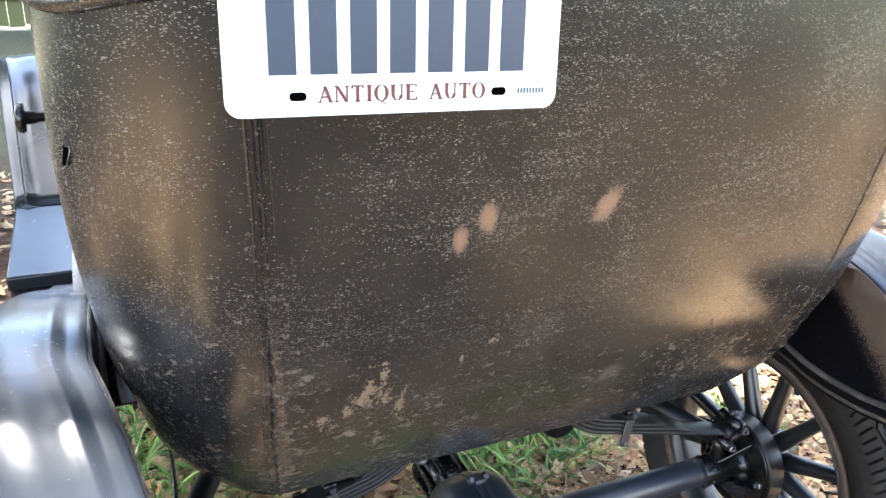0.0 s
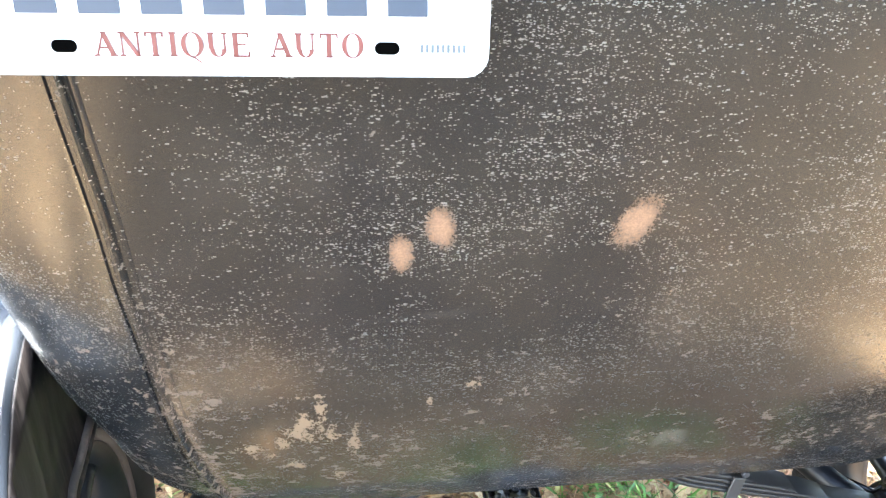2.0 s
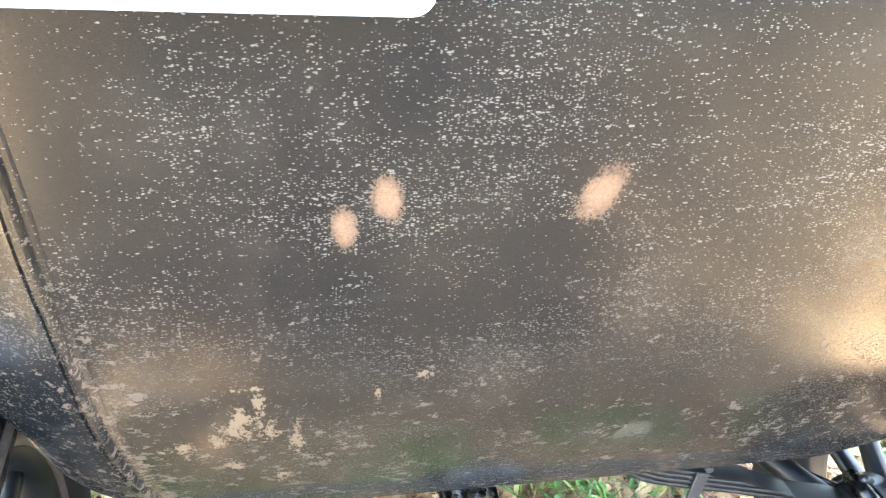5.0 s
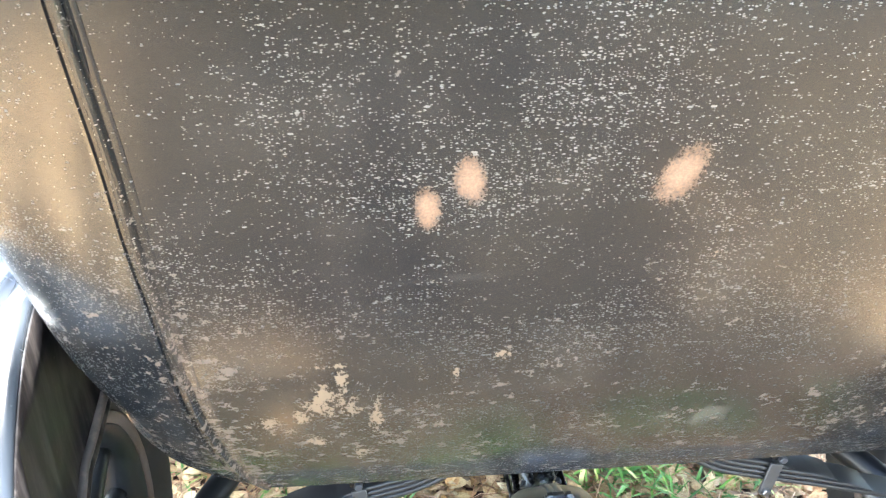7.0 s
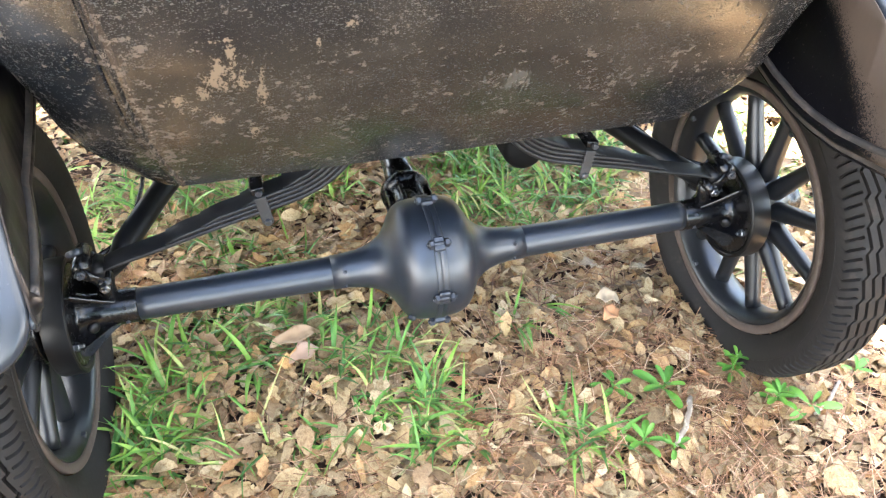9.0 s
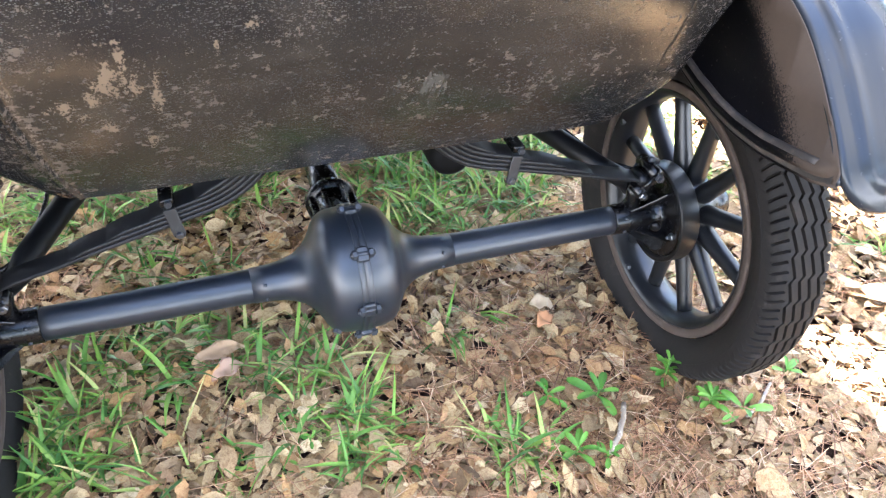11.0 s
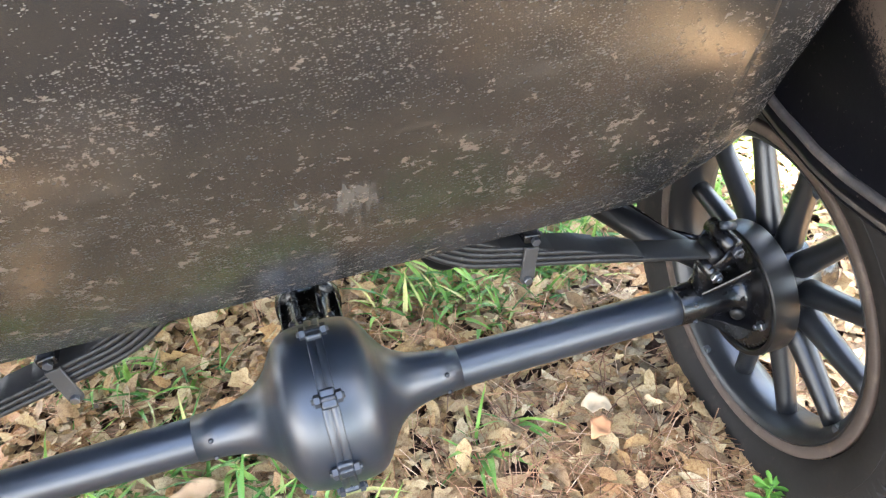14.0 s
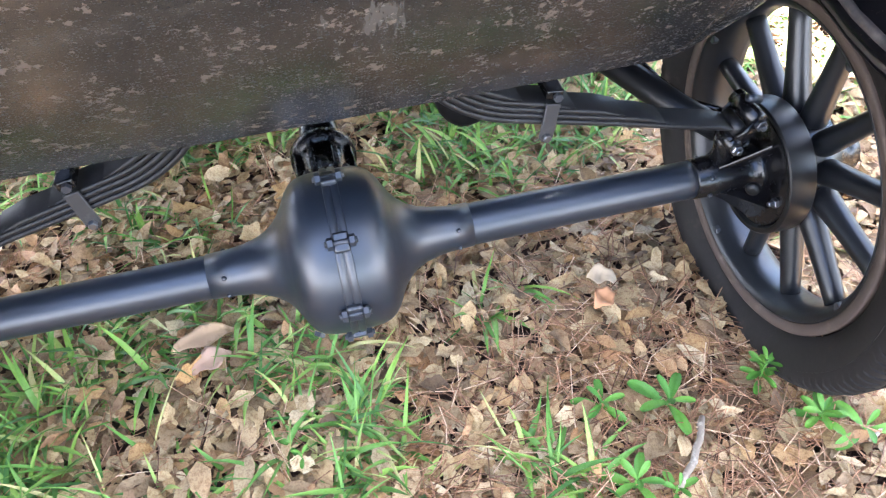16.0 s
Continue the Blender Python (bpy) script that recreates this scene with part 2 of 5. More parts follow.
# the right skirt has caught far more dust than the left
dust = sn.op("MULTIPLY", sn.step(edge, -1.118, -1.148), sn.op("ADD", 0.10, sn.op("MULTIPLY", sn.step(sy.outputs[0], -0.1, 0.1), 0.90)))
rubbed = sn.op("MULTIPLY", sn.step(sn.noise(34.0, 4, 0.65, sn.scaled(1.0, 1.4, 0.22)), 0.42, 0.66), sn.op("MULTIPLY", sn.step(sy.outputs[0], 0.1, -0.1), 0.8))
sn.colour(sn.mix(dust, sn.mix(sn.step(sn.noise(150.0, 3, 0.6), 0.66, 0.72), sn.mix(rubbed, (0.003, 0.003, 0.004), (0.034, 0.030, 0.028)), (0.045, 0.038, 0.033)), sn.mix(sn.noise(9.0, 4, 0.6), (0.048, 0.038, 0.032), (0.084, 0.061, 0.046))))
sn.rough(sn.op("ADD", 0.40, sn.op("MULTIPLY", dust, 0.30)))
M_bolt = weathered("bright_bolt", (0.17, 0.18, 0.20), (0.06, 0.058, 0.056), 0.32, 0.55, 90, metal=1.0)
M_bolt_dark = weathered("blackened_bolt", (0.032, 0.036, 0.044), (0.10, 0.10, 0.10), 0.35, 0.6, 90, metal=0.3)
M_plate = weathered("white_plate_enamel", (0.56, 0.575, 0.59), (0.50, 0.51, 0.52), 0.35, 0.62, 14, bump=0.02)
M_blue = material("plate_blue", (0.008, 0.016, 0.038), 0.35)
M_red = material("plate_red", (0.085, 0.009, 0.005), 0.4)
M_grey = material("plate_grey", (0.07, 0.085, 0.10), 0.5)
M_matte = weathered("sooty_black", (0.0025, 0.0025, 0.0028), (0.010, 0.0095, 0.009), 0.62, 0.62, 20, bump=0.1)
M_hole = material("hole_black", (0.001, 0.001, 0.001), 0.9, spec=0.0)


def soil():
    m = material("soil", (0.1, 0.07, 0.05), 0.95, spec=0.2)
    n = Net(m)
    a, b, c = n.noise(2.2, 5, 0.65), n.noise(38.0, 5, 0.7), n.noise(160.0, 3, 0.7)
    col = n.ramp(n.op("ADD", n.op("MULTIPLY", b, 0.7), n.op("MULTIPLY", c, 0.3)),
                 [(0.33, (0.018, 0.010, 0.008)), (0.48, (0.055, 0.030, 0.020)), (0.60, (0.11, 0.06, 0.04)), (0.72, (0.20, 0.12, 0.075))])
    col = n.mix(n.op("MULTIPLY", n.step(a, 0.52, 0.7), 0.35), col, (0.07, 0.10, 0.03))
    # beyond the leaf bed the yard is rough grass
    far = n.t.nodes.new("ShaderNodeVectorMath")
    far.operation = "LENGTH"
    n.put(far.inputs[0], n.co)
    lawn = n.step(n.op("ADD", far.outputs["Value"], n.op("MULTIPLY", a, 3.0)), 4.0, 6.5)
    col = n.mix(lawn, col, n.mix(n.step(b, 0.3, 0.7), (0.045, 0.050, 0.030), (0.10, 0.102, 0.066)))
    n.colour(col)
    n.bump(n.op("ADD", b, n.op("MULTIPLY", c, 0.5)), 0.8, 0.02)
    return m


def leafy(name, stops, rough=0.6, per_object=False, vein=True):
    m = material(name, stops[0][1], rough, spec=0.3)
    n = Net(m)
    if per_object:
        r = n.t.nodes.new("ShaderNodeObjectInfo").outputs["Random"]
    else:
        r = n.t.nodes.new("ShaderNodeNewGeometry").outputs["Random Per Island"]
    c = n.ramp(r, stops)
    mott = n.noise(120.0, 3, 0.7)
    dark = n.t.nodes.new("ShaderNodeMix")
    dark.data_type, dark.blend_type = "RGBA", "MULTIPLY"
    n.put(dark.inputs[0], n.op("MULTIPLY", n.step(mott, 0.44, 0.68), 0.7))
    n.put(dark.inputs[6], c)
    dark.inputs[7].default_value = (0.55, 0.42, 0.34, 1) if vein else (0.75, 0.85, 0.5, 1)
    fleck = n.t.nodes.new("ShaderNodeMix")
    fleck.data_type, fleck.blend_type = "RGBA", "MULTIPLY"
    n.put(fleck.inputs[0], n.op("MULTIPLY", n.step(n.noise(420.0, 3, 0.7), 0.48, 0.62), 0.5))
    n.put(fleck.inputs[6], dark.outputs[2])
    fleck.inputs[7].default_value = (0.42, 0.36, 0.30, 1) if vein else (0.8, 0.85, 0.6, 1)
    n.colour(fleck.outputs[2])
    n.bump(n.noise(220.0, 3, 0.7), 0.5, 0.0012)
    n.b.inputs["Transmission Weight"].default_value = 0.0
    return m


LITTER = [(0.0, (0.108, 0.066, 0.033)), (0.10, (0.381, 0.255, 0.119)), (0.22, (0.515, 0.375, 0.189)), (0.32, (0.170, 0.105, 0.058)), (0.44, (0.453, 0.270, 0.110)),
          (0.54, (0.360, 0.280, 0.154)), (0.64, (0.258, 0.160, 0.081)), (0.76, (0.567, 0.425, 0.224)), (0.88, (0.371, 0.190, 0.077)), (1.0, (0.659, 0.53, 0.317))]
M_soil = soil()
M_litter = leafy("dead_leaves", LITTER)
M_leaf = leafy("dead_leaf", LITTER, per_object=True)
M_needle = leafy("pine_needles", [(0.0, (0.14, 0.075, 0.048)), (0.35, (0.40, 0.205, 0.105)), (0.80, (0.52, 0.30, 0.17)), (1.0, (0.68, 0.50, 0.33))])
M_grass = leafy("grass_blades", [(0.0, (0.050, 0.135, 0.030)), (0.5, (0.130, 0.265, 0.050)), (0.85, (0.25, 0.38, 0.075)), (1.0, (0.54, 0.46, 0.22))], 0.45, vein=False)
M_weed = leafy("weed_leaf", [(0.0, (0.062, 0.175, 0.028)), (1.0, (0.145, 0.300, 0.050))], 0.42, per_object=True, vein=False)
M_twig = weathered("grey_twig", (0.25, 0.20, 0.15), (0.46, 0.40, 0.32), 0.85, 0.5, 90)
M_fence = weathered("weathered_fence_boards", (0.105, 0.115, 0.045), (0.19, 0.19, 0.085), 0.8, 0.5, 6)
M_bark = weathered("bark", (0.08, 0.06, 0.045), (0.15, 0.12, 0.09), 0.9, 0.5, 8, bump=0.6)
M_crown = leafy("tree_leaves", [(0.0, (0.035, 0.07, 0.02)), (0.6, (0.06, 0.11, 0.03)), (1.0, (0.11, 0.16, 0.05))], 0.5, vein=False)

for m, level in ((M_axle, 0.75), (M_fender, 0.34), (M_spoke, 0.45), (M_black, 0.38), (M_spring, 0.3), (M_skirt, 0.08), (M_panel, 0.2), (M_matte, 0.12), (M_satin, 0.28), (M_rubber, 0.2), (M_bead, 0.2)):
    m.node_tree.nodes["Principled BSDF"].inputs["Specular IOR Level"].default_value = level

# ---- mesh helpers ----
def part(name, bm, mat, parent=None, label="", smooth=True):
    me = bpy.data.meshes.new(name)
    bm.normal_update()
    bm.to_mesh(me)
    bm.free()
    me.materials.append(mat)
    if smooth:
        for p in me.polygons:
            p.use_smooth = True
    ob = new(name, me)
    if parent:
        ob.parent = parent
    return tagged(ob, label)


def again(ob, parent, m=None, name=None):
    """The same mesh once more, as an object of its own."""
    o = new(name or ob.name.split(".")[0], ob.data)
    o.parent = parent
    if m is not None:
        o.matrix_basis = m
    for mod in ob.modifiers:
        k = o.modifiers.new(mod.name, mod.type)
        if mod.type == "BEVEL":
            k.width, k.segments, k.limit_method = mod.width, mod.segments, mod.limit_method
    if "label" in ob:
        o["label"] = ob["label"]
    return o


def sharp(ob, degrees=35):
    ob.data.set_sharp_from_angle(angle=radians(degrees))
    return ob


def bevelled(ob, width, segments=2):
    b = ob.modifiers.new("bevel", "BEVEL")
    b.width, b.segments, b.limit_method = width, segments, "ANGLE"
    return sharp(ob, 40)


def lathe(profile, segs=48, bm=None, axis="x", at=(0, 0, 0), closed=False):
    """Turns (distance along the axis, radius) round an axis."""
    bm = bm or bmesh.new()
    rings = []
    for d, r in profile:
        ring = []
        for i in range(segs):
            a = 2 * math.pi * i / segs
            c, s = r * math.cos(a), r * math.sin(a)
            p = {"x": (d, c, s), "y": (c, d, s), "z": (c, s, d)}[axis]
            ring.append(bm.verts.new((p[0] + at[0], p[1] + at[1], p[2] + at[2])))
        rings.append(ring)
    pairs = list(zip(rings, rings[1:])) + ([(rings[-1], rings[0])] if closed else [])
    for a, b in pairs:
        for i in range(segs):
            j = (i + 1) % segs
            bm.faces.new((a[i], a[j], b[j], b[i]))
    if not closed:
        for ring in (rings[0], rings[-1]):
            bm.faces.new(ring)
    bmesh.ops.recalc_face_normals(bm, faces=bm.faces)
    return bm


def box(sx, sy, sz, m=None, bm=None):
    bm = bm or bmesh.new()
    bmesh.ops.create_cube(bm, size=1, matrix=(m or Matrix()) @ Matrix.Diagonal((sx, sy, sz, 1)))
    return bm


def rod(points, radius, segs=12, bm=None, flat=None):
    """A tube along points; radius a number or one for each point. flat: (width, height) factors of the section."""
    bm = bm or bmesh.new()
    pts = [Vector(p) for p in points]
    rads = radius if isinstance(radius, (list, tuple)) else [radius] * len(pts)
    rings = []
    for i, p in enumerate(pts):
        d = (pts[min(i + 1, len(pts) - 1)] - pts[max(i - 1, 0)]).normalized()
        side = d.cross(Vector((0, 0, 1)))
        side = side.normalized() if side.length > 1e-4 else Vector((1, 0, 0))
        up = side.cross(d)
        fw, fh = flat or (1, 1)
        rings.append([bm.verts.new(p + rads[i] * (fw * math.cos(2 * math.pi * k / segs) * side + fh * math.sin(2 * math.pi * k / segs) * up))
                      for k in range(segs)])
    for a, b in zip(rings, rings[1:]):
        for k in range(segs):
            bm.faces.new((a[k], a[(k + 1) % segs], b[(k + 1) % segs], b[k]))
    bm.faces.new(rings[0])
    bm.faces.new(rings[-1])
    bmesh.ops.recalc_face_normals(bm, faces=bm.faces)
    return bm


def grid_mesh(rows, bm=None):
    bm = bm or bmesh.new()
    vs = [[bm.verts.new(p) for p in row] for row in rows]
    for a, b in zip(vs, vs[1:]):
        for i in range(len(a) - 1):
            bm.faces.new((a[i], a[i + 1], b[i + 1], b[i]))
    return bm


def between(table, z):
    for (z0, a), (z1, b) in zip(table, table[1:]):
        if z0 <= z <= z1:
            f = (z - z0) / (z1 - z0)
            f2 = f
            return a + (b - a) * f2
    return table[0][1] if z < table[0][0] else table[-1][1]


def curved(table, z):
    """The same along a smooth curve through the table's points."""
    n = len(table)
    z = min(max(z, table[0][0]), table[-1][0])
    i = max(k for k in range(n - 1) if z >= table[k][0])

    def slope(k):
        a, b = table[max(k - 1, 0)], table[min(k + 1, n - 1)]
        return (b[1] - a[1]) / (b[0] - a[0])
    (z0, a), (z1, b) = table[i], table[i + 1]
    h = z1 - z0
    f = (z - z0) / h
    return (a * (1 + 2 * f) * (1 - f) ** 2 + slope(i) * h * f * (1 - f) ** 2 + b * f * f * (3 - 2 * f) + slope(i + 1) * h * f * f * (f - 1))


def hexbolt(parent, place, way, size=0.008, length=0.006, mat=None, name="bolt", label="", stud=0.0):
    """A hexagonal head with an optional threaded end, whose axis points along way."""
    bm = bmesh.new()
    rings = []
    for d, r in ((0, size), (length * 0.85, size), (length, size * 0.86)):
        rings.append([bm.verts.new((r * math.cos(k * math.pi / 3), r * math.sin(k * math.pi / 3), d)) for k in range(6)])
    for a, b in zip(rings, rings[1:]):
        for k in range(6):
            bm.faces.new((a[k], a[(k + 1) % 6], b[(k + 1) % 6], b[k]))
    bm.faces.new(rings[-1])
    if stud:
        lathe([(length * 0.9, size * 0.5), (length + stud * 0.8, size * 0.5), (length + stud, size * 0.38)], 10, bm, "z")
    ob = part(name, bm, mat or M_bolt, parent, label, smooth=False)
    ob.matrix_basis = Matrix.Translation(place) @ Vector(way).to_track_quat("Z", "Y").to_matrix().to_4x4()
    return ob


# ---- ground ----
def swell(x, y):
    h = 0.012 * noise.noise((x * 1.3, y * 1.3, 0.0)) + 0.006 * noise.noise((x * 5.0, y * 5.0, 3.0))
    far = max(0.0, math.hypot(x, y) - 8.0)
    return h + min(far * 0.004, 0.3) * (0.5 + noise.noise((x * 0.07, y * 0.07, 9.0)))


def spread_axis(n, near, far):
    out = []
    for i in range(-n, n + 1):
        f = abs(i) / n
        out.append(math.copysign(near * f * 1.0 + (far - near) * f ** 7, i))
    return out


axis_x = spread_axis(95, 4.2, 300)
ground = part("ground", grid_mesh([[(x, y, swell(x, y)) for x in axis_x] for y in axis_x]), M_soil)
tagged(ground, "brown soil strewn with dead leaves and pine needles", "ground", kind="structure")

# ---- the car ----
AY, AZ = 0.075, 0.325          # the rear axle's centre line
car = new("vintage_car")
tagged(car, "black antique open touring car with worn patina paint", "car")

# tub: half-width, rear face and corner by height
WIDTH = [(0.628, 0.4853), (0.678, 0.5160), (0.728, 0.5402), (0.788, 0.5536), (0.878, 0.5749), (1.078, 0.5949), (1.340, 0.5960)]
REAR = [(0.628, -0.0330), (0.678, -0.0700), (0.728, -0.1031), (0.788, -0.1323), (0.878, -0.1676), (1.078, -0.2035), (1.340, -0.2420)]
CORNER = [(0.628, 0.1175), (0.678, 0.1253), (0.728, 0.1349), (0.788, 0.1554), (0.878, 0.1807), (1.078, 0.1990), (1.340, 0.2220)]
DEEP = [(0.628, 0.2296), (0.678, 0.2274), (0.728, 0.2266), (0.788, 0.2250), (0.878, 0.2088), (1.078, 0.1650), (1.340, 0.1500)]
BOTTOM = 0.628
SIDE_END = 1.55


def tub_point(u, z):
    """u: 0 at the middle of the rear, 1 where the corner starts, 2 where it ends, 3 at the side's end."""
    s = -1 if u < 0 else 1
    u = abs(u)
    w, r, y, ry = curved(WIDTH, z), curved(CORNER, z), curved(REAR, z), curved(DEEP, z)
    bow = 0.0018 * (1 - min(u, 1) ** 2)
    if s > 0:
        # the upper right of the panel falls away towards its corner
        rise = min(1.0, max(0.0, (z - 0.70) / 0.13))
        y += 0.07 * (min(u, 1) * (w - r)) ** 2 * rise * rise * (3 - 2 * rise) * max(0.0, 1 - max(0.0, u - 1) / 0.9) ** 2
    if u <= 1:
        return Vector((s * u * (w - r), y - bow, z))
    if u <= 2:
        a = (u - 1) * math.pi / 2
        return Vector((s * (w - r + r * math.sin(a) ** 0.94), y + ry * (1 - math.cos(a) ** 0.94 if a < 1.5707 else 1), z))
    return Vector((s * w, y + ry + (u - 2) * (SIDE_END - y - ry), z))


def rim_height(u):
    return 1.338 - 0.050 * min(1.0, max(0.0, (abs(u) - 0.85) / 0.8))


tub_z = [0.628, 0.6288, 0.634, 0.645, 0.66, 0.68, 0.70, 0.72, 0.74, 0.76, 0.78, 0.80, 0.83, 0.86, 0.89, 0.92, 0.96, 1.0, 1.04, 1.08, 1.12, 1.17, 1.22, 1.255, 1.2635, 1.265]
tub_u = [i / 14 for i in range(15)] + [1 + i / 16 for i in range(1, 17)] + [2 + i / 8 for i in range(1, 9)]
tub_u = [-u for u in reversed(tub_u[1:])] + tub_u
bm = grid_mesh([[tub_point(u, z if z < 1.0 else 1.0 + (z - 1.0) * (rim_height(u) - 1.0) / 0.265) for u in tub_u] for z in tub_z])
bmesh.ops.recalc_face_normals(bm, faces=bm.faces)
body = part("body", bm, M_body, car, "dark brown-black worn sheet metal tub with bare spots")
sol = body.modifiers.new("thickness", "SOLIDIFY")
sol.thickness, sol.offset = 0.003, -1 if body.data.polygons[0].normal.y < 0 else 1

# rolled top edge and turned lower edge
part("top_rim", rod([tub_point(u, rim_height(u)) + Vector((0, 0, 0.004)) for u in tub_u], 0.011, 10), M_body, body, "rolled brown top edge of the tub")
part("lower_lip", rod([tub_point(u, BOTTOM) + Vector((0, 0.003, -0.001)) for u in tub_u], 0.0032, 8), M_body, body)


# the line along which the corner panel laps over the rear panel: x by height
SEAM = [(0.628, 0.376), (0.679, 0.386), (0.790, 0.402), (0.880, 0.408), (0.960, 0.412), (1.030, 0.417), (1.100, 0.419), (1.180, 0.424), (1.340, 0.432)]


def tub_at(x, z):
    """The tub's rear surface at x, with its outward normal."""
    lo, hi = 0.3, 1.9
    side = 1 if x > 0 else -1
    for _ in range(30):
        mid = (lo + hi) / 2
        lo, hi = (mid, hi) if abs(tub_point(side * mid, z).x) < abs(x) else (lo, mid)
    p, q = tub_point(side * lo, z), tub_point(side * (lo + 0.02), z)
    t = (q - p).normalized() * side
    return p, Vector((t.y, -t.x, 0))


def seam_strip(side):
    rows = []
    for k in range(56):
        z = BOTTOM + 0.003 + (1.285 - BOTTOM) * k / 55
        row = []
        for dx, out in ((-0.0070, 0.0), (-0.0058, 0.0030), (-0.0040, 0.0036), (-0.0028, 0.0002), (0.0012, 0.0001), (0.0022, 0.0062), (0.0038, 0.0092), (0.0058, 0.0092),
                        (0.0076, 0.0064), (0.0088, 0.0012), (0.0120, 0.0010), (0.0135, 0.0046), (0.0160, 0.0042), (0.0174, 0.0)):
            p, n = tub_at(side * (curved(SEAM, z) + dx), z)
            row.append(p + n * (out * (1.0 if side < 0 else 0.4) + 0.0004))
        rows.append(row)
    b = grid_mesh(rows)
    bmesh.ops.recalc_face_normals(b, faces=b.faces)
    return b


for side in (-1, 1):
    strip = part("seam_strip", seam_strip(side), M_body, body, "raised double-beaded seam down the rear corner")
    sharp(strip, 40)
    if side > 0:
        continue
    # black rod drawn along the groove line, thicker towards the top
    line = []
    for k in range(50):
        z = 0.80 + 0.485 * k / 49
        p, n = tub_at(side * (curved(SEAM, z) - 0.0008), z)
        line.append(p + n * 0.0004)
    part("seam_sealer", rod(line, [0.0012 + 0.0018 * k / 49 for k in range(50)], 8), M_satin, body, "black line along the seam")
# floor under the tub and the frame
part("floor_pan", box(0.94, 1.6, 0.012, pose(0, 0.72, 0.745)), M_black, body)
frame_rail = part("frame_rail", box(0.05, 2.6, 0.06, pose(0.29, 1.55, 0.735)), M_black, car)
again(frame_rail, car, Matrix.Translation((-0.58, 0, 0)))
part("cross_member", box(0.62, 0.07, 0.06, pose(0, AY - 0.01, 0.70)), M_black, car)

# peg and hole on the near corner
peg = part("top_rest_peg", lathe([(-0.600, 0.006), (-0.618, 0.006), (-0.620, 0.008), (-0.630, 0.008), (-0.631, 0.017), (-0.635, 0.019), (-0.640, 0.016), (-0.642, 0.005)], 24,
                                 at=(0, 0.15, 1.122)), M_black, body, "black round-headed peg")
hp = tub_point(-1.735, 1.156)
hole_bm = bmesh.new()
hv = [hole_bm.verts.new(hp + Vector((-0.0035 + 0.3 * a * 0.0, a * 0.9, b)) + Vector((-a * 0.55, 0, 0))) for a, b in
      ((-0.006, 0.018), (0.001, 0.012), (0.008, -0.010), (0.008, -0.018), (0.000, -0.013), (-0.008, 0.003))]
hole_bm.faces.new(hv)
rim_pts = [v.co + Vector((-0.001, -0.001, 0)) for v in hv]
part("hole", hole_bm, M_hole, body, "small jagged hole", smooth=False)
part("hole_edge", rod(rim_pts[3:] + rim_pts[:2], 0.0007, 6), M_bolt, body, "bright bare metal edge of the hole")

# ---- number plate ----
plate_tilt = -5.0
PX, PY, PZ = -0.3160, -0.279, 1.215      # middle of its lower edge
plate = new("number_plate")
plate.parent = car
plate.matrix_basis = pose(PX, PY, PZ, plate_tilt, 0.0, -3.5)
tagged(plate, "white metal number plate with blue figures")


def rounded(w, h, r, y0, y1, bm, segs=6, inset=0.0):
    out = []
    for cx, cz, a0 in ((w / 2 - r, h - r, 0), (-w / 2 + r, h - r, 90), (-w / 2 + r, r, 180), (w / 2 - r, r, 270)):
        for k in range(segs + 1):
            a = radians(a0 + 90 * k / segs)
            out.append((cx + (r - inset) * math.cos(a), cz + (r - inset) * math.sin(a)))
    return [bm.verts.new((x, y0, z)) for x, z in out]


bm = bmesh.new()
W, Hh, R = 0.294, 0.153, 0.013
loops = [rounded(W, Hh, R, 0.0012, 0, bm), rounded(W, Hh, R, -0.0002, 0, bm, inset=0.0002), rounded(W, Hh, R, -0.0006, 0, bm, inset=0.006),
         rounded(W, Hh, R, -0.0026, 0, bm, inset=0.0080), rounded(W, Hh, R, -0.0026, 0, bm, inset=0.0095), rounded(W, Hh, R, -0.0010, 0, bm, inset=0.0115)]
for a, b in zip(loops, loops[1:]):
    for i in range(len(a)):
        bm.faces.new((a[i], a[(i + 1) % len(a)], b[(i + 1) % len(b)], b[i]))
bm.faces.new(loops[0])
bm.faces.new(loops[-1])
bmesh.ops.recalc_face_normals(bm, faces=bm.faces)
sharp(part("plate_sheet", bm, M_plate, plate), 25)
for sx in (-0.0889, 0.0889):
    bm = bmesh.new()
    pts = [(math.copysign(0.0035, math.cos(a)) + 0.0036 * math.cos(a), 0.0036 * math.sin(a)) for a in [math.pi * (k + 0.5) / 8 for k in range(16)]]
    bm.faces.new([bm.verts.new((sx + px, -0.0016, 0.0165 + pz)) for px, pz in pts])
    part("bolt_slot", bm, M_hole, plate, smooth=False)
# the registration is shown as plain bars
for i in range(7):
    bar = part("bar", box(0.022, 0.002, 0.072, pose(-0.1005 + i * 0.0335, -0.0014, 0.070)), M_blue, plate, smooth=False)
for i in range(9):
    part("small_bar", box(0.0016, 0.0012, 0.0045, pose(0.1085 + i * 0.0030, -0.0012, 0.0165)), M_grey, plate, smooth=False)
THICK, THIN = 0.20, 0.075


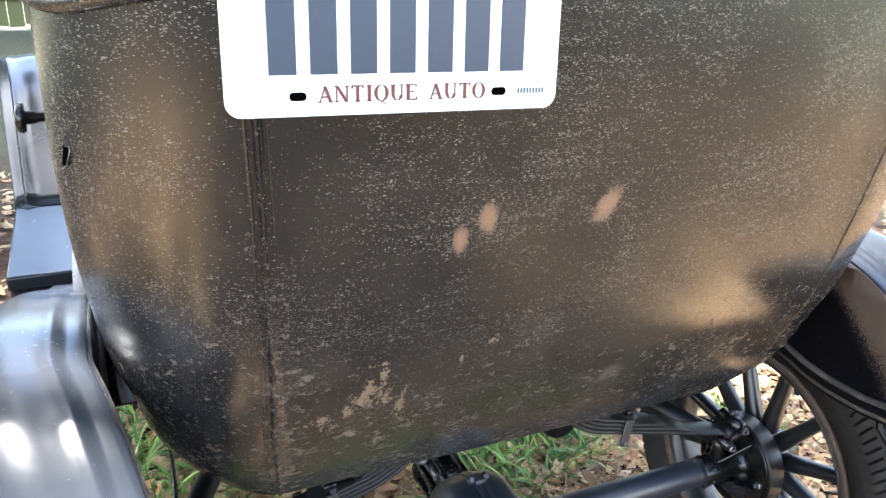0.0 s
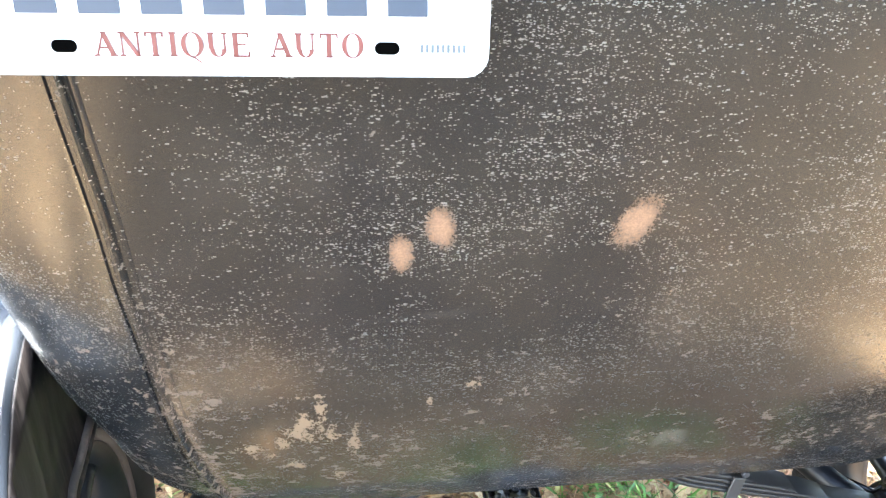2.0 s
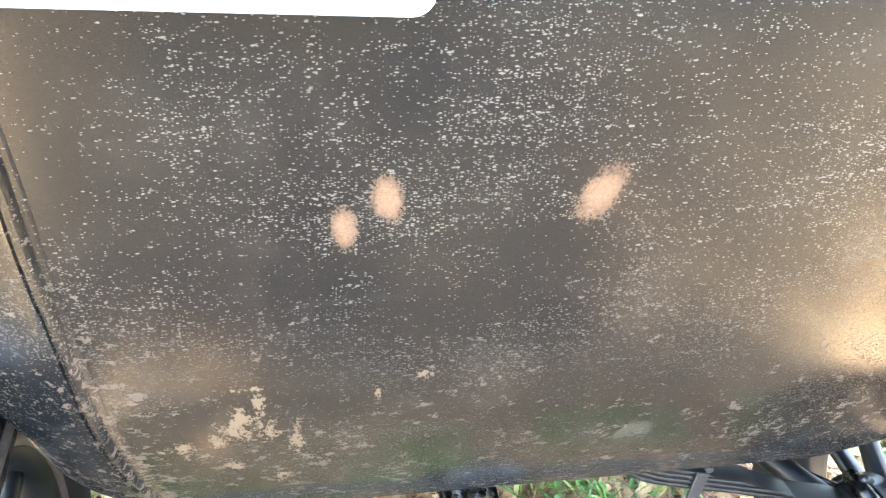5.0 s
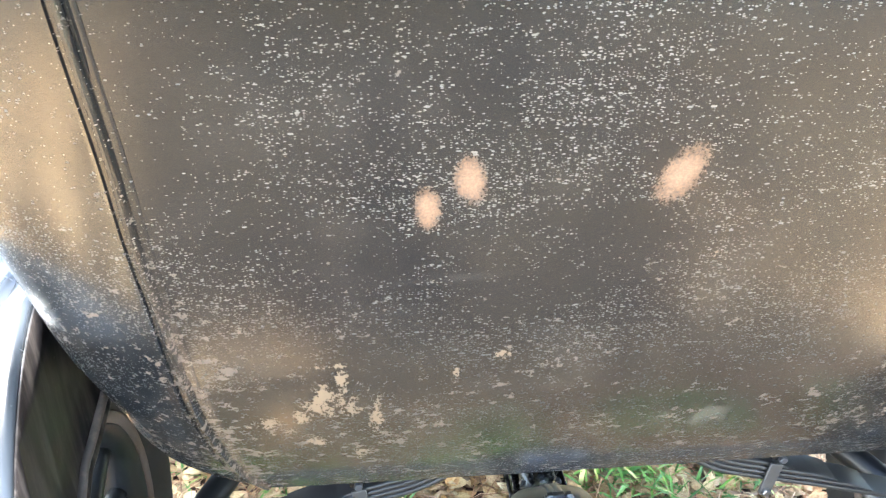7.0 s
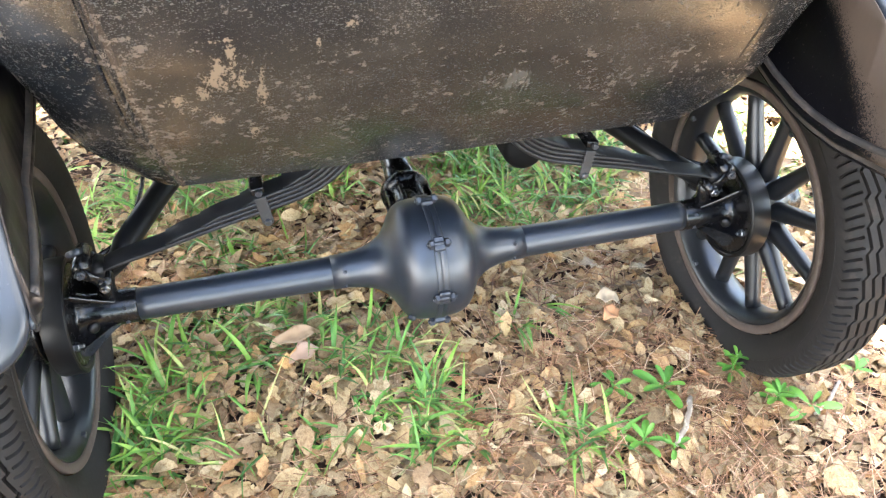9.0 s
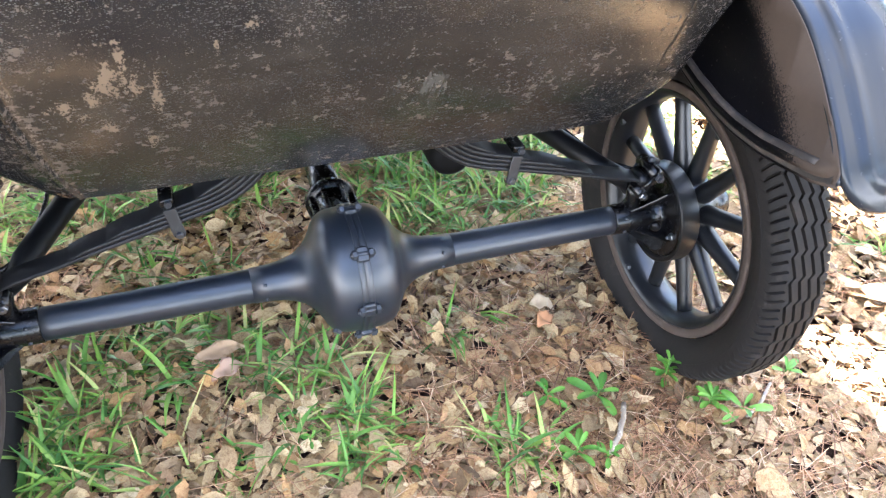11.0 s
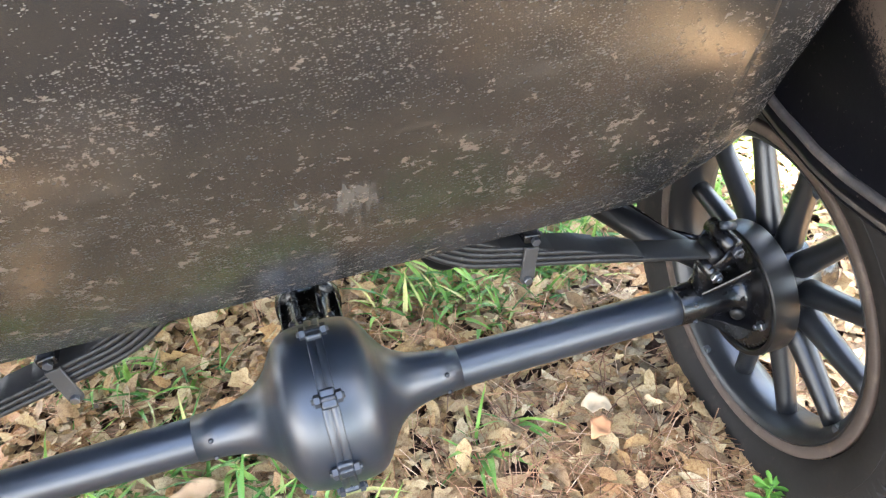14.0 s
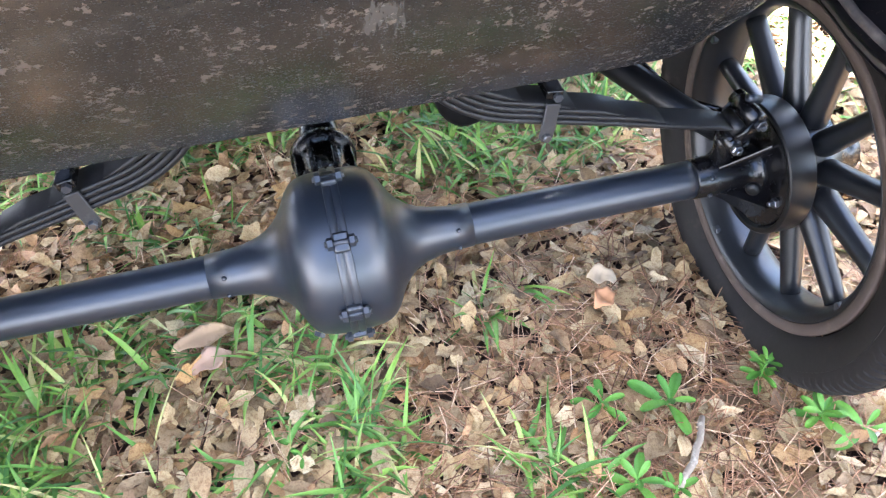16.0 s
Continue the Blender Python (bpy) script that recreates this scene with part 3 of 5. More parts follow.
def stroke(bm, x0, z0, x1, z1, wide):
    """A flat bar of that horizontal or vertical width between two points of a letter one unit high."""
    dx, dz = (wide / 2, 0) if abs(z1 - z0) >= abs(x1 - x0) * 0.6 else (0, wide / 2)
    low = [(x0 - dx, z0 - dz), (x1 - dx, z1 - dz), (x1 + dx, z1 + dz), (x0 + dx, z0 + dz)]
    a, b = [bm.verts.new((p, 0.0, q)) for p, q in low], [bm.verts.new((p, -0.06, q)) for p, q in low]
    bm.faces.new(b)
    for i in range(4):
        bm.faces.new((a[i], a[(i + 1) % 4], b[(i + 1) % 4], b[i]))


def bowl(bm, cx, cz, rx, rz, a0, a1):
    """An arc of a round letter, thick at its sides."""
    last = None
    for k in range(25):
        a = radians(a0 + (a1 - a0) * k / 24)
        c, t = math.cos(a), math.sin(a)
        h = (THIN + (THICK - THIN) * abs(c) ** 1.5) / 2
        ring = [(cx + (rx + o) * c, cz + (rz + o * (0.5 + 0.5 * abs(c))) * t) for o in (-h * 1.6, h * 0.4)]
        now = [bm.verts.new((p, y, q)) for y in (0.0, -0.06) for p, q in ring]
        if last:
            bm.faces.new((last[2], last[3], now[3], now[2]))
            bm.faces.new((last[0], last[2], now[2], now[0]))
            bm.faces.new((last[1], last[3], now[3], now[1]))
        last = now


def letter(bm, ch, x, w):
    def foot(at, z, half=0.15):
        stroke(bm, x + at - half, z, x + at + half, z, THIN)
    if ch == "A":
        stroke(bm, x + 0.06, 0.0, x + w * 0.48, 1.0, THIN)
        stroke(bm, x + w * 0.46, 1.0, x + w - 0.08, 0.0, THICK)
        stroke(bm, x + 0.20, 0.34, x + w - 0.20, 0.34, THIN)
        foot(0.06, 0.03, 0.12), foot(w - 0.08, 0.03)
    elif ch == "N":
        stroke(bm, x + 0.10, 0.0, x + 0.10, 1.0, THIN)
        stroke(bm, x + w - 0.10, 0.0, x + w - 0.10, 1.0, THIN)
        stroke(bm, x + 0.12, 1.0, x + w - 0.12, 0.0, THICK)
        foot(0.10, 0.03, 0.12), foot(0.06, 0.97, 0.10), foot(w - 0.10, 0.97, 0.12)
    elif ch == "T":
        stroke(bm, x + w / 2, 0.0, x + w / 2, 1.0, THICK)
        stroke(bm, x, 0.97, x + w, 0.97, THIN)
        stroke(bm, x + 0.03, 0.80, x + 0.03, 1.0, THIN)
        stroke(bm, x + w - 0.03, 0.80, x + w - 0.03, 1.0, THIN)
        foot(w / 2, 0.03)
    elif ch == "I":
        stroke(bm, x + w / 2, 0.0, x + w / 2, 1.0, THICK)
        foot(w / 2, 0.03), foot(w / 2, 0.97)
    elif ch == "E":
        stroke(bm, x + 0.12, 0.0, x + 0.12, 1.0, THICK)
        for z, end in ((0.03, w), (0.52, w * 0.8), (0.97, w * 0.95)):
            stroke(bm, x, z, x + end, z, THIN)
        stroke(bm, x + w - 0.02, 0.0, x + w - 0.02, 0.22, THIN)
        stroke(bm, x + w * 0.93, 0.80, x + w * 0.93, 1.0, THIN)
    elif ch == "U":
        stroke(bm, x + 0.14, 0.32, x + 0.14, 1.0, THICK)
        stroke(bm, x + w - 0.12, 0.32, x + w - 0.12, 1.0, THIN)
        bowl(bm, x + w / 2 + 0.01, 0.34, w / 2 - 0.11, 0.34, 180, 360)
        foot(0.14, 0.97), foot(w - 0.12, 0.97, 0.12)
    else:
        bowl(bm, x + w / 2, 0.5, w / 2, 0.52, 0, 360)
        if ch == "Q":
            stroke(bm, x + w * 0.45, 0.02, x + w * 0.9, -0.26, THIN * 1.6)


bm = bmesh.new()
WIDE = {"A": 0.82, "N": 0.86, "T": 0.76, "I": 0.34, "Q": 0.86, "U": 0.84, "E": 0.70, "O": 0.84, " ": 0.50}
pen = 0.0
for ch in "ANTIQUE AUTO":
    if ch != " ":
        letter(bm, ch, pen, WIDE[ch])
    pen += WIDE[ch] + 0.20
bmesh.ops.transform(bm, matrix=Matrix.Diagonal((0.0132, 0.0132, 0.0132, 1)) @ Matrix.Translation((-pen / 2 + 0.22, 0, 0)), verts=bm.verts)
bmesh.ops.recalc_face_normals(bm, faces=bm.faces)
letters = bpy.data.meshes.new("lettering")
bm.to_mesh(letters)
bm.free()
letters.materials.append(M_red)
lettering = new("lettering", letters)
lettering.parent = plate
lettering.matrix_basis = pose(0.0, -0.0020, 0.0114)
tagged(lettering, "red capital lettering with serifs")
part("bracket", box(0.03, 0.035, 0.10, pose(0, 0.020, 0.09)), M_black, plate)

# ---- rear axle ----
axle = new("rear_axle")
axle.parent = car
axle.matrix_basis = pose(0, AY, AZ)
tagged(axle, "satin black banjo rear axle housing")
half = [(0.0, 0.113), (0.02, 0.1128), (0.034, 0.1115), (0.046, 0.108), (0.055, 0.102), (0.063, 0.092), (0.070, 0.079), (0.077, 0.067),
        (0.086, 0.056), (0.098, 0.0465), (0.112, 0.0400), (0.130, 0.0352), (0.150, 0.0325), (0.182, 0.0312)]
prof = [(-d, r) for d, r in reversed(half[1:])] + half
part("differential_housing", lathe(prof, 64), M_axle, axle)
for s in (-1, 1):
    part("axle_tube", lathe([(s * 0.180, 0.0285), (s * 0.1815, 0.0300), (s * 0.184, 0.0300), (s * 0.30, 0.0292), (s * 0.50, 0.0280), (s * 0.520, 0.0280)], 40), M_axle, axle)
    part("tube_collar", lathe([(s * 0.515, 0.0290), (s * 0.517, 0.0302), (s * 0.575, 0.0305), (s * 0.596, 0.0325), (s * 0.607, 0.0370), (s * 0.613, 0.045)], 40),
         M_black, axle)
    for a in (-20, 35, 150, 205):
        rv = part("rivet", lathe([(0.0, 0.0036), (0.002, 0.0034), (0.0034, 0.002), (0.0038, 0.0005)], 10, axis="z"), M_axle, axle)
        d = Vector((0, -math.cos(radians(a)), math.sin(radians(a))))
        rv.matrix_basis = Matrix.Translation(Vector((s * 0.160, 0, 0)) + d * 0.0318) @ d.to_track_quat("Z", "Y").to_matrix().to_4x4()
        again(rv, axle, Matrix.Translation(Vector((s * 0.535, 0, 0)) + d * 0.030) @ d.to_track_quat("Z", "Y").to_matrix().to_4x4())
# the flange where the halves meet, with a joint line
part("flange_ring", lathe([(-0.0105, 0.110), (-0.0105, 0.1150), (-0.0095, 0.1160), (-0.0018, 0.1160), (-0.0010, 0.1140), (0.0010, 0.1140), (0.0018, 0.1160),
                           (0.0095, 0.1160), (0.0105, 0.1150), (0.0105, 0.110)], 72), M_axle, axle)
for k in range(7):
    a = radians(81 + k * 48.6)
    d = Vector((0, math.cos(a), math.sin(a)))
    t = Vector((0, -math.sin(a), math.cos(a)))
    m = Matrix((( 1, 0, 0, 0), (0, t.y, d.y, d.y * 0.116), (0, t.z, d.z, d.z * 0.116), (0, 0, 0, 1)))
    mat_k = M_bolt_dark
    lug = part("flange_bolt", rod([(-0.021, 0, 0.004), (0.021, 0, 0.004)], 0.0042, 10), mat_k, axle)
    lug.matrix_basis = m
    for sx in (-1, 1):
        hexbolt(lug, (sx * 0.0105, 0, 0.004), (sx, 0, 0), 0.0082, 0.0075, mat_k, "nut")
    pad = part("flange_lug", box(0.021, 0.026, 0.010, pose(0, 0, 0.0015)), M_axle, axle)
    pad.matrix_basis = m
    bevelled(pad, 0.003)
hexbolt(axle, (-0.052, -0.085, -0.062), (-0.5, -0.7, -0.5), 0.008, 0.006, M_axle, "drain_plug")

# pinion neck and torque tube
part("pinion_housing", lathe([(0.085, 0.056), (0.105, 0.047), (0.125, 0.041), (0.150, 0.038), (0.178, 0.038), (0.184, 0.040), (0.1845, 0.050), (0.200, 0.051), (0.203, 0.046)], 40,
                             axis="y", at=(0, 0, 0.012)), M_black, axle)
for k in range(8):
    a = radians(22.5 + 45 * k)
    rib = part("rib", box(0.009, 0.065, 0.013), M_black, axle)
    rib.matrix_basis = Matrix.Translation((0.042 * math.cos(a), 0.152, 0.012 + 0.042 * math.sin(a))) @ pose(0, 0, 0, 0, -math.degrees(a) + 90, 0)
    bevelled(rib, 0.002)
    hexbolt(axle, (0.040 * math.cos(a + 0.39), 0.128, 0.012 + 0.040 * math.sin(a + 0.39)), (0, -1, 0), 0.006, 0.006, M_bolt_dark)
part("torque_tube", rod([(0, 0.20, 0.012), (0, 0.28, 0.016), (0, 1.9, 0.09)], [0.034, 0.029, 0.026], 24), M_black, axle)


def axle_end(s):
    """Brake drum, backing plate, spring perch and shackle at one end."""
    drum = part("brake_drum", lathe([(s * 0.622, 0.0900), (s * 0.6135, 0.0925), (s * 0.6120, 0.0935), (s * 0.6115, 0.0990), (s * 0.6135, 0.1015), (s * 0.648, 0.1015), (s * 0.652, 0.0990),
                                     (s * 0.655, 0.085), (s * 0.657, 0.06)], 72), M_satin, axle, "gloss black brake drum")
    sharp(drum, 40)
    back = part("backing_plate", lathe([(s * 0.613, 0.028), (s * 0.6135, 0.070), (s * 0.6150, 0.086), (s * 0.6165, 0.0895), (s * 0.624, 0.0905)], 72), M_black, axle)
    # webs of the flange
    for a0, a1, reach in ((-63, -57, 0.080), (18, 24, 0.070), (58, 65, 0.076), (205, 214, 0.080)):
        b = bmesh.new()
        rows = []
        for k in range(11):
            t = radians(a0 + (a1 - a0) * k / 10)
            d = Vector((0, -math.cos(t), -math.sin(t)))
            swoop = reach * (1 - 0.16 * (k / 10) ** 2)
            rows.append([Vector((s * x, 0, 0)) + d * r for x, r in ((0.615, 0.020), (0.546, 0.0285), (0.566, 0.0285 + (swoop - 0.0285) * 0.27), (0.606, swoop), (0.615, swoop))])
        vs = [[b.verts.new(p) for p in row] for row in rows]
        for p, q in zip(vs, vs[1:]):
            for i in range(5):
                b.faces.new((p[i], p[(i + 1) % 5], q[(i + 1) % 5], q[i]))
        b.faces.new(vs[0])
        b.faces.new(vs[-1])
        bmesh.ops.recalc_face_normals(b, faces=b.faces)
        g = part("gusset", b, M_black, axle)
        sharp(bevelled(g, 0.0015), 40)
    hexbolt(back, (s * 0.614, -0.074, -0.006), (-s, 0, 0), 0.0080, 0.006, M_bolt, stud=0.008)
    plug = part("plug", lathe([(0, 0.010), (0.004, 0.0105), (0.008, 0.009), (0.0095, 0.004)], 16, axis="z"), M_satin, back)
    plug.matrix_basis = Matrix.Translation((s * 0.585, -0.052, 0.012)) @ Vector((-s * 0.6, -0.8, 0)).to_track_quat("Z", "Y").to_matrix().to_4x4()
    hexbolt(back, (s * 0.606, 0.035, 0.075), (-s, 0, 0), 0.0075, 0.006, M_bolt_dark)
    # shackle: two links on two pins, and the perch below it
    sh = part("shackle", rod([(s * 0.579, -0.028, 0.112), (s * 0.579, 0.030, 0.112)], 0.0135, 20), M_black, axle, "black spring shackle with bright nuts")
    for y in (-0.031, 0.026):
        ln = part("link", rod([(s * 0.581, y, 0.112), (s * 0.565, y, 0.096), (s * 0.549, y, 0.080)], [0.0115, 0.0085, 0.0115], 12, flat=(0.36, 1.0)), M_black, sh)
    part("pin", rod([(s * 0.549, -0.036, 0.080), (s * 0.549, 0.032, 0.080)], 0.0105, 16), M_black, sh)
    hexbolt(sh, (s * 0.579, -0.034, 0.112), (0, -1, 0), 0.0085, 0.007, M_bolt_dark, "nut", stud=0.005)
    hexbolt(sh, (s * 0.549, -0.038, 0.080), (0, -1, 0), 0.0085, 0.007, M_bolt, "nut", stud=0.005)
    part("perch", rod([(s * 0.560, 0.0, 0.015), (s * 0.556, 0.0, 0.055), (s * 0.549, 0.0, 0.080)], [0.018, 0.014, 0.012], 16), M_black, axle)
    part("oiler", rod([(s * 0.600, 0.010, 0.118), (s * 0.578, 0.004, 0.130)], 0.006, 10), M_bolt_dark, sh)
    lean = -0.018 if s < 0 else 0.0
    part("radius_rod", rod([(s * 0.552, 0.015, 0.070), (s * 0.527, 0.025, 0.089), (s * 0.499 + lean, 0.045, 0.100), (s * 0.470 + lean, 0.098, 0.110), (s * 0.440 + lean, 0.153, 0.119), (s * 0.05, 0.86, 0.235)], [0.016, 0.019, 0.0205, 0.0205, 0.0205, 0.019], 16), M_satin, axle)
    part("brake_rod", rod([(s * 0.590, 0.02, 0.085), (s * 0.546, 0.030, 0.101), (s * 0.525, 0.060, 0.096), (s * 0.508, 0.125, 0.094), (s * 0.498, 0.225, 0.088), (s * 0.46, 1.2, 0.15)], 0.0042, 8), M_black, axle)


for s in (-1, 1):
    axle_end(s)

# ---- transverse leaf spring ----
spring = new("leaf_spring")
spring.parent = car
spring.matrix_basis = pose(0, 0, 0)
tagged(spring, "black transverse leaf spring of five leaves")


LEAF_LINE = [(0.0, 0.662), (0.05, 0.656), (0.085, 0.634), (0.112, 0.602), (0.138, 0.566), (0.168, 0.539), (0.205, 0.5185), (0.25, 0.5050), (0.305, 0.4910), (0.385, 0.4700), (0.465, 0.4475), (0.57, 0.4205)]


def main_leaf(x):
    """Height of the lowest leaf: a high arch in the middle, long flat ends."""
    return curved(LEAF_LINE, abs(x))


T = 0.0078
SY0 = 0.048
for k, L in enumerate((0.555, 0.440, 0.378, 0.308, 0.236)):
    rows = []
    for i in range(97):
        x = -L + 2 * L * i / 96
        slope = (main_leaf(x + 0.004) - main_leaf(x - 0.004)) / 0.008
        nx, nz = -slope / math.hypot(1, slope), 1 / math.hypot(1, slope)
        o = k * (T + 0.0004)
        th = T * min(1.0, 0.35 + (L - abs(x)) / 0.05)
        a = (x + nx * o, main_leaf(x) + nz * o)
        b = (a[0] + nx * th, a[1] + nz * th)
        y0, y1 = SY0, SY0 + 0.040
        e = 0.0022
        rows.append([(a[0], y0 + e, a[1]), (a[0] + nx * e, y0, a[1] + nz * e), (b[0] - nx * e, y0, b[1] - nz * e), (b[0], y0 + e, b[1]),
                     (b[0], y1, b[1]), (a[0], y1, a[1]), (a[0], y0 + e, a[1])])
    b = grid_mesh(rows)
    bmesh.ops.remove_doubles(b, verts=b.verts, dist=1e-5)
    bmesh.ops.holes_fill(b, edges=b.edges)
    bmesh.ops.recalc_face_normals(b, faces=b.faces)
    sharp(part("leaf", b, M_spring, spring), 50)


def strap_mesh(s):
    """A flat strap up the spring's face, with a rounded lower end."""
    b = bmesh.new()
    out = [(-0.0095, 0.036), (0.0095, 0.036)] + [(0.0095 * math.cos(radians(a)), -0.013 + 0.0095 * math.sin(radians(a))) for a in range(0, -181, -30)]
    front = [b.verts.new((s * px, -0.0045, pz)) for px, pz in out]
    rear = [b.verts.new((s * px, 0.0, pz)) for px, pz in out]
    b.faces.new(front)
    b.faces.new(rear)
    for i in range(len(out)):
        j = (i + 1) % len(out)
        b.faces.new((front[i], front[j], rear[j], rear[i]))
    bmesh.ops.recalc_face_normals(b, faces=b.faces)
    return b


for s in (-1, 1):
    x = s * 0.279
    clip = part("spring_clip", strap_mesh(s), M_clip, spring, "dull metal spring clip")
    clip.matrix_basis = pose(x, SY0 - 0.0005, main_leaf(x) - 0.001, 0, s * 9, 0)
    bevelled(clip, 0.0012, 1)
    hexbolt(clip, (0, -0.0045, -0.013), (0, -1, 0), 0.0058, 0.006, M_bolt)
    top = part("clip_bolt", box(0.022, 0.048, 0.014, pose(0, 0.022, 0.047)), M_black, clip)
    bevelled(top, 0.003)
    hexbolt(clip, (0.002, -0.004, 0.047), (0, -1, 0), 0.006, 0.006, M_bolt_dark)
part("eye", rod([(0.556, SY0, 0.425), (0.556, SY0 + 0.040, 0.425)], 0.011, 14), M_spring, spring)
part("eye", rod([(-0.556, SY0, 0.425), (-0.556, SY0 + 0.040, 0.425)], 0.011, 14), M_spring, spring)

# exhaust tail, a dark drum end that shows below the spring
muffler = part("muffler", lathe([(0.128, 0.012), (0.131, 0.030), (0.138, 0.038), (0.150, 0.041), (0.62, 0.041), (0.632, 0.030), (0.636, 0.012)], 28, axis="y", at=(0.200, 0.0, 0.487)), M_matte, car, "matte black exhaust silencer")
part("tail_pipe", rod([(0.200, 0.63, 0.487), (0.205, 0.95, 0.50), (0.22, 1.9, 0.52)], 0.019, 14), M_matte, muffler)

# ---- wheels ----
WX, TR = 0.674, 0.350


def tyre_mesh():
    bm = bmesh.new()
    n = 720
    sec = [(-0.040, 0.259, 0, 0), (-0.048, 0.266, 0, 0), (-0.056, 0.280, 0, 0), (-0.0615, 0.297, 0, 0), (-0.0615, 0.306, 0, 0), (-0.0605, 0.3065, 0, 0), (-0.0602, 0.312, 0, 0),
           (-0.0595, 0.317, 0, 0), (-0.0580, 0.325, 0, 1), (-0.0550, 0.3320, 0, 2), (-0.0505, 0.3372, 0, 2), (-0.0450, 0.3405, 0, 2), (-0.0400, 0.3428, 0.3, 2), (-0.0370, 0.3434, 0.6, 0)]
    tread = []
    for gx in (-0.0285, -0.0095, 0.0095, 0.0285):
        tread += [(gx - 0.0032, 0.3448, 1, 0), (gx - 0.0022, 0.3350, 1, 0), (gx + 0.0022, 0.3350, 1, 0), (gx + 0.0032, 0.3448, 1, 0)]
    right = [(-a, b, c, d) for a, b, c, d in reversed(sec)]
    full = sec + tread + right
    rings = []
    for i in range(n):
        a = 2 * math.pi * i / n
        zig = 0.0042 * ((i % 15) / 6.0 - 1 if i % 15 <= 12 else 1 - (i % 15 - 12) / 1.5)
        ring = []
        for x, r, z, lug in full:
            rr = r
            if lug:
                rr = r - (0.0065 if lug == 2 else 0.002) * (0, 0, 0, 0, 0, 1)[i % 6]
            # the fins lean as they run in from the shoulder
            ang = a + (0.026 * (0.342 - r) / 0.02 if lug else 0)
            rr *= TR / 0.345
            gap = (0.0045 if lug == 2 else 0.0015) * (0, 0, 0, 0, 0, 1)[i % 6] if lug else 0.0
            ring.append(bm.verts.new((x + z * zig - math.copysign(gap, x), rr * math.cos(ang), rr * math.sin(ang))))
        rings.append(ring)
    for i in range(n):
        p, q = rings[i], rings[(i + 1) % n]
        for k in range(len(full) - 1):
            bm.faces.new((p[k], p[k + 1], q[k + 1], q[k]))
    bmesh.ops.recalc_face_normals(bm, faces=bm.faces)
    return bm


def spoke_mesh():
    bm = bmesh.new()
    rings = []
    for r, wy, wx in ((0.045, 0.0125, 0.020), (0.075, 0.0190, 0.022), (0.095, 0.0185, 0.0205), (0.125, 0.0170, 0.0185), (0.165, 0.0158, 0.0170), (0.200, 0.0150, 0.0160), (0.232, 0.0150, 0.0160)):
        rings.append([bm.verts.new((wx * math.cos(2 * math.pi * k / 14), wy * math.sin(2 * math.pi * k / 14), r)) for k in range(14)])
    for a, b in zip(rings, rings[1:]):
        for k in range(14):
            bm.faces.new((a[k], a[(k + 1) % 14], b[(k + 1) % 14], b[k]))
    bm.faces.new(rings[0])
    bm.faces.new(rings[-1])
    bmesh.ops.recalc_face_normals(bm, faces=bm.faces)
    return bm


SPOKE_PHASE = 6.0
wheel_a = new("wheel")
wheel_a.parent = car
wheel_a.matrix_basis = pose(0.682, AY, AZ)
tagged(wheel_a, "wooden-spoked wheel painted black with a ribbed tyre")
sharp(part("tyre", tyre_mesh(), M_rubber, wheel_a, "dusty black rubber tyre with zigzag tread"), 50)
part("rim_band", lathe([(-0.040, 0.2600), (-0.045, 0.2610), (-0.0465, 0.2580), (-0.0440, 0.2440), (-0.041, 0.2430), (0.041, 0.2430), (0.0440, 0.2440), (0.0465, 0.2580), (0.045, 0.2610), (0.040, 0.2600)],
                               96, closed=True), M_bead, wheel_a, "dusty brown rim flange")
w_rim = sharp(part("rim", lathe([(-0.0405, 0.2440), (-0.0425, 0.2410), (-0.0405, 0.2360), (-0.034, 0.2300), (-0.026, 0.2265), (-0.020, 0.2225), (0.020, 0.2225), (0.026, 0.2265), (0.034, 0.2300),
                          (0.0405, 0.2360), (0.0425, 0.2410), (0.0405, 0.2440)], 96, closed=True), M_spoke, wheel_a), 50)
part("hub", lathe([(-0.030, 0.030), (-0.030, 0.076), (-0.024, 0.078), (0.024, 0.078), (0.027, 0.072), (0.030, 0.042), (0.070, 0.034), (0.085, 0.033), (0.089, 0.026)], 40), M_black, wheel_a)
w_spoke = part("spoke", spoke_mesh(), M_spoke, wheel_a)
w_spoke.matrix_basis = pose(0.002, 0, 0, SPOKE_PHASE, 0, 0)
for k in range(1, 12):
    again(w_spoke, wheel_a, pose(0.002, 0, 0, SPOKE_PHASE + 30 * k, 0, 0))
for k in range(4):
    hexbolt(w_rim, (-0.036 + 0.004, 0.2335 * math.cos(radians(20 + 90 * k)), 0.2335 * math.sin(radians(20 + 90 * k))), (-1, 0, 0), 0.008, 0.008, M_bolt_dark, "rim_bolt")
w_valve = part("valve_stem", rod([(0.0, 0.0, -0.224), (0.0, 0.0, -0.190)], [0.005, 0.004], 10), M_rubber, wheel_a)
w_valve.matrix_basis = pose(0, 0, 0, 38, 0, 0)
copy_thing(wheel_a, pose(-0.694, AY, AZ, 0, 0, 180))

# ---- rear fenders with their skirts ----
FENDER = [(-0.376, 0.640), (-0.366, 0.664), (-0.350, 0.690), (-0.327, 0.719), (-0.288, 0.757), (-0.234, 0.803), (-0.172, 0.841), (-0.090, 0.866), (0.015, 0.873),
          (0.120, 0.862), (0.250, 0.824), (0.450, 0.742), (0.650, 0.652), (0.850, 0.560), (0.970, 0.515)]
FX0, FX1 = 0.594, 0.822


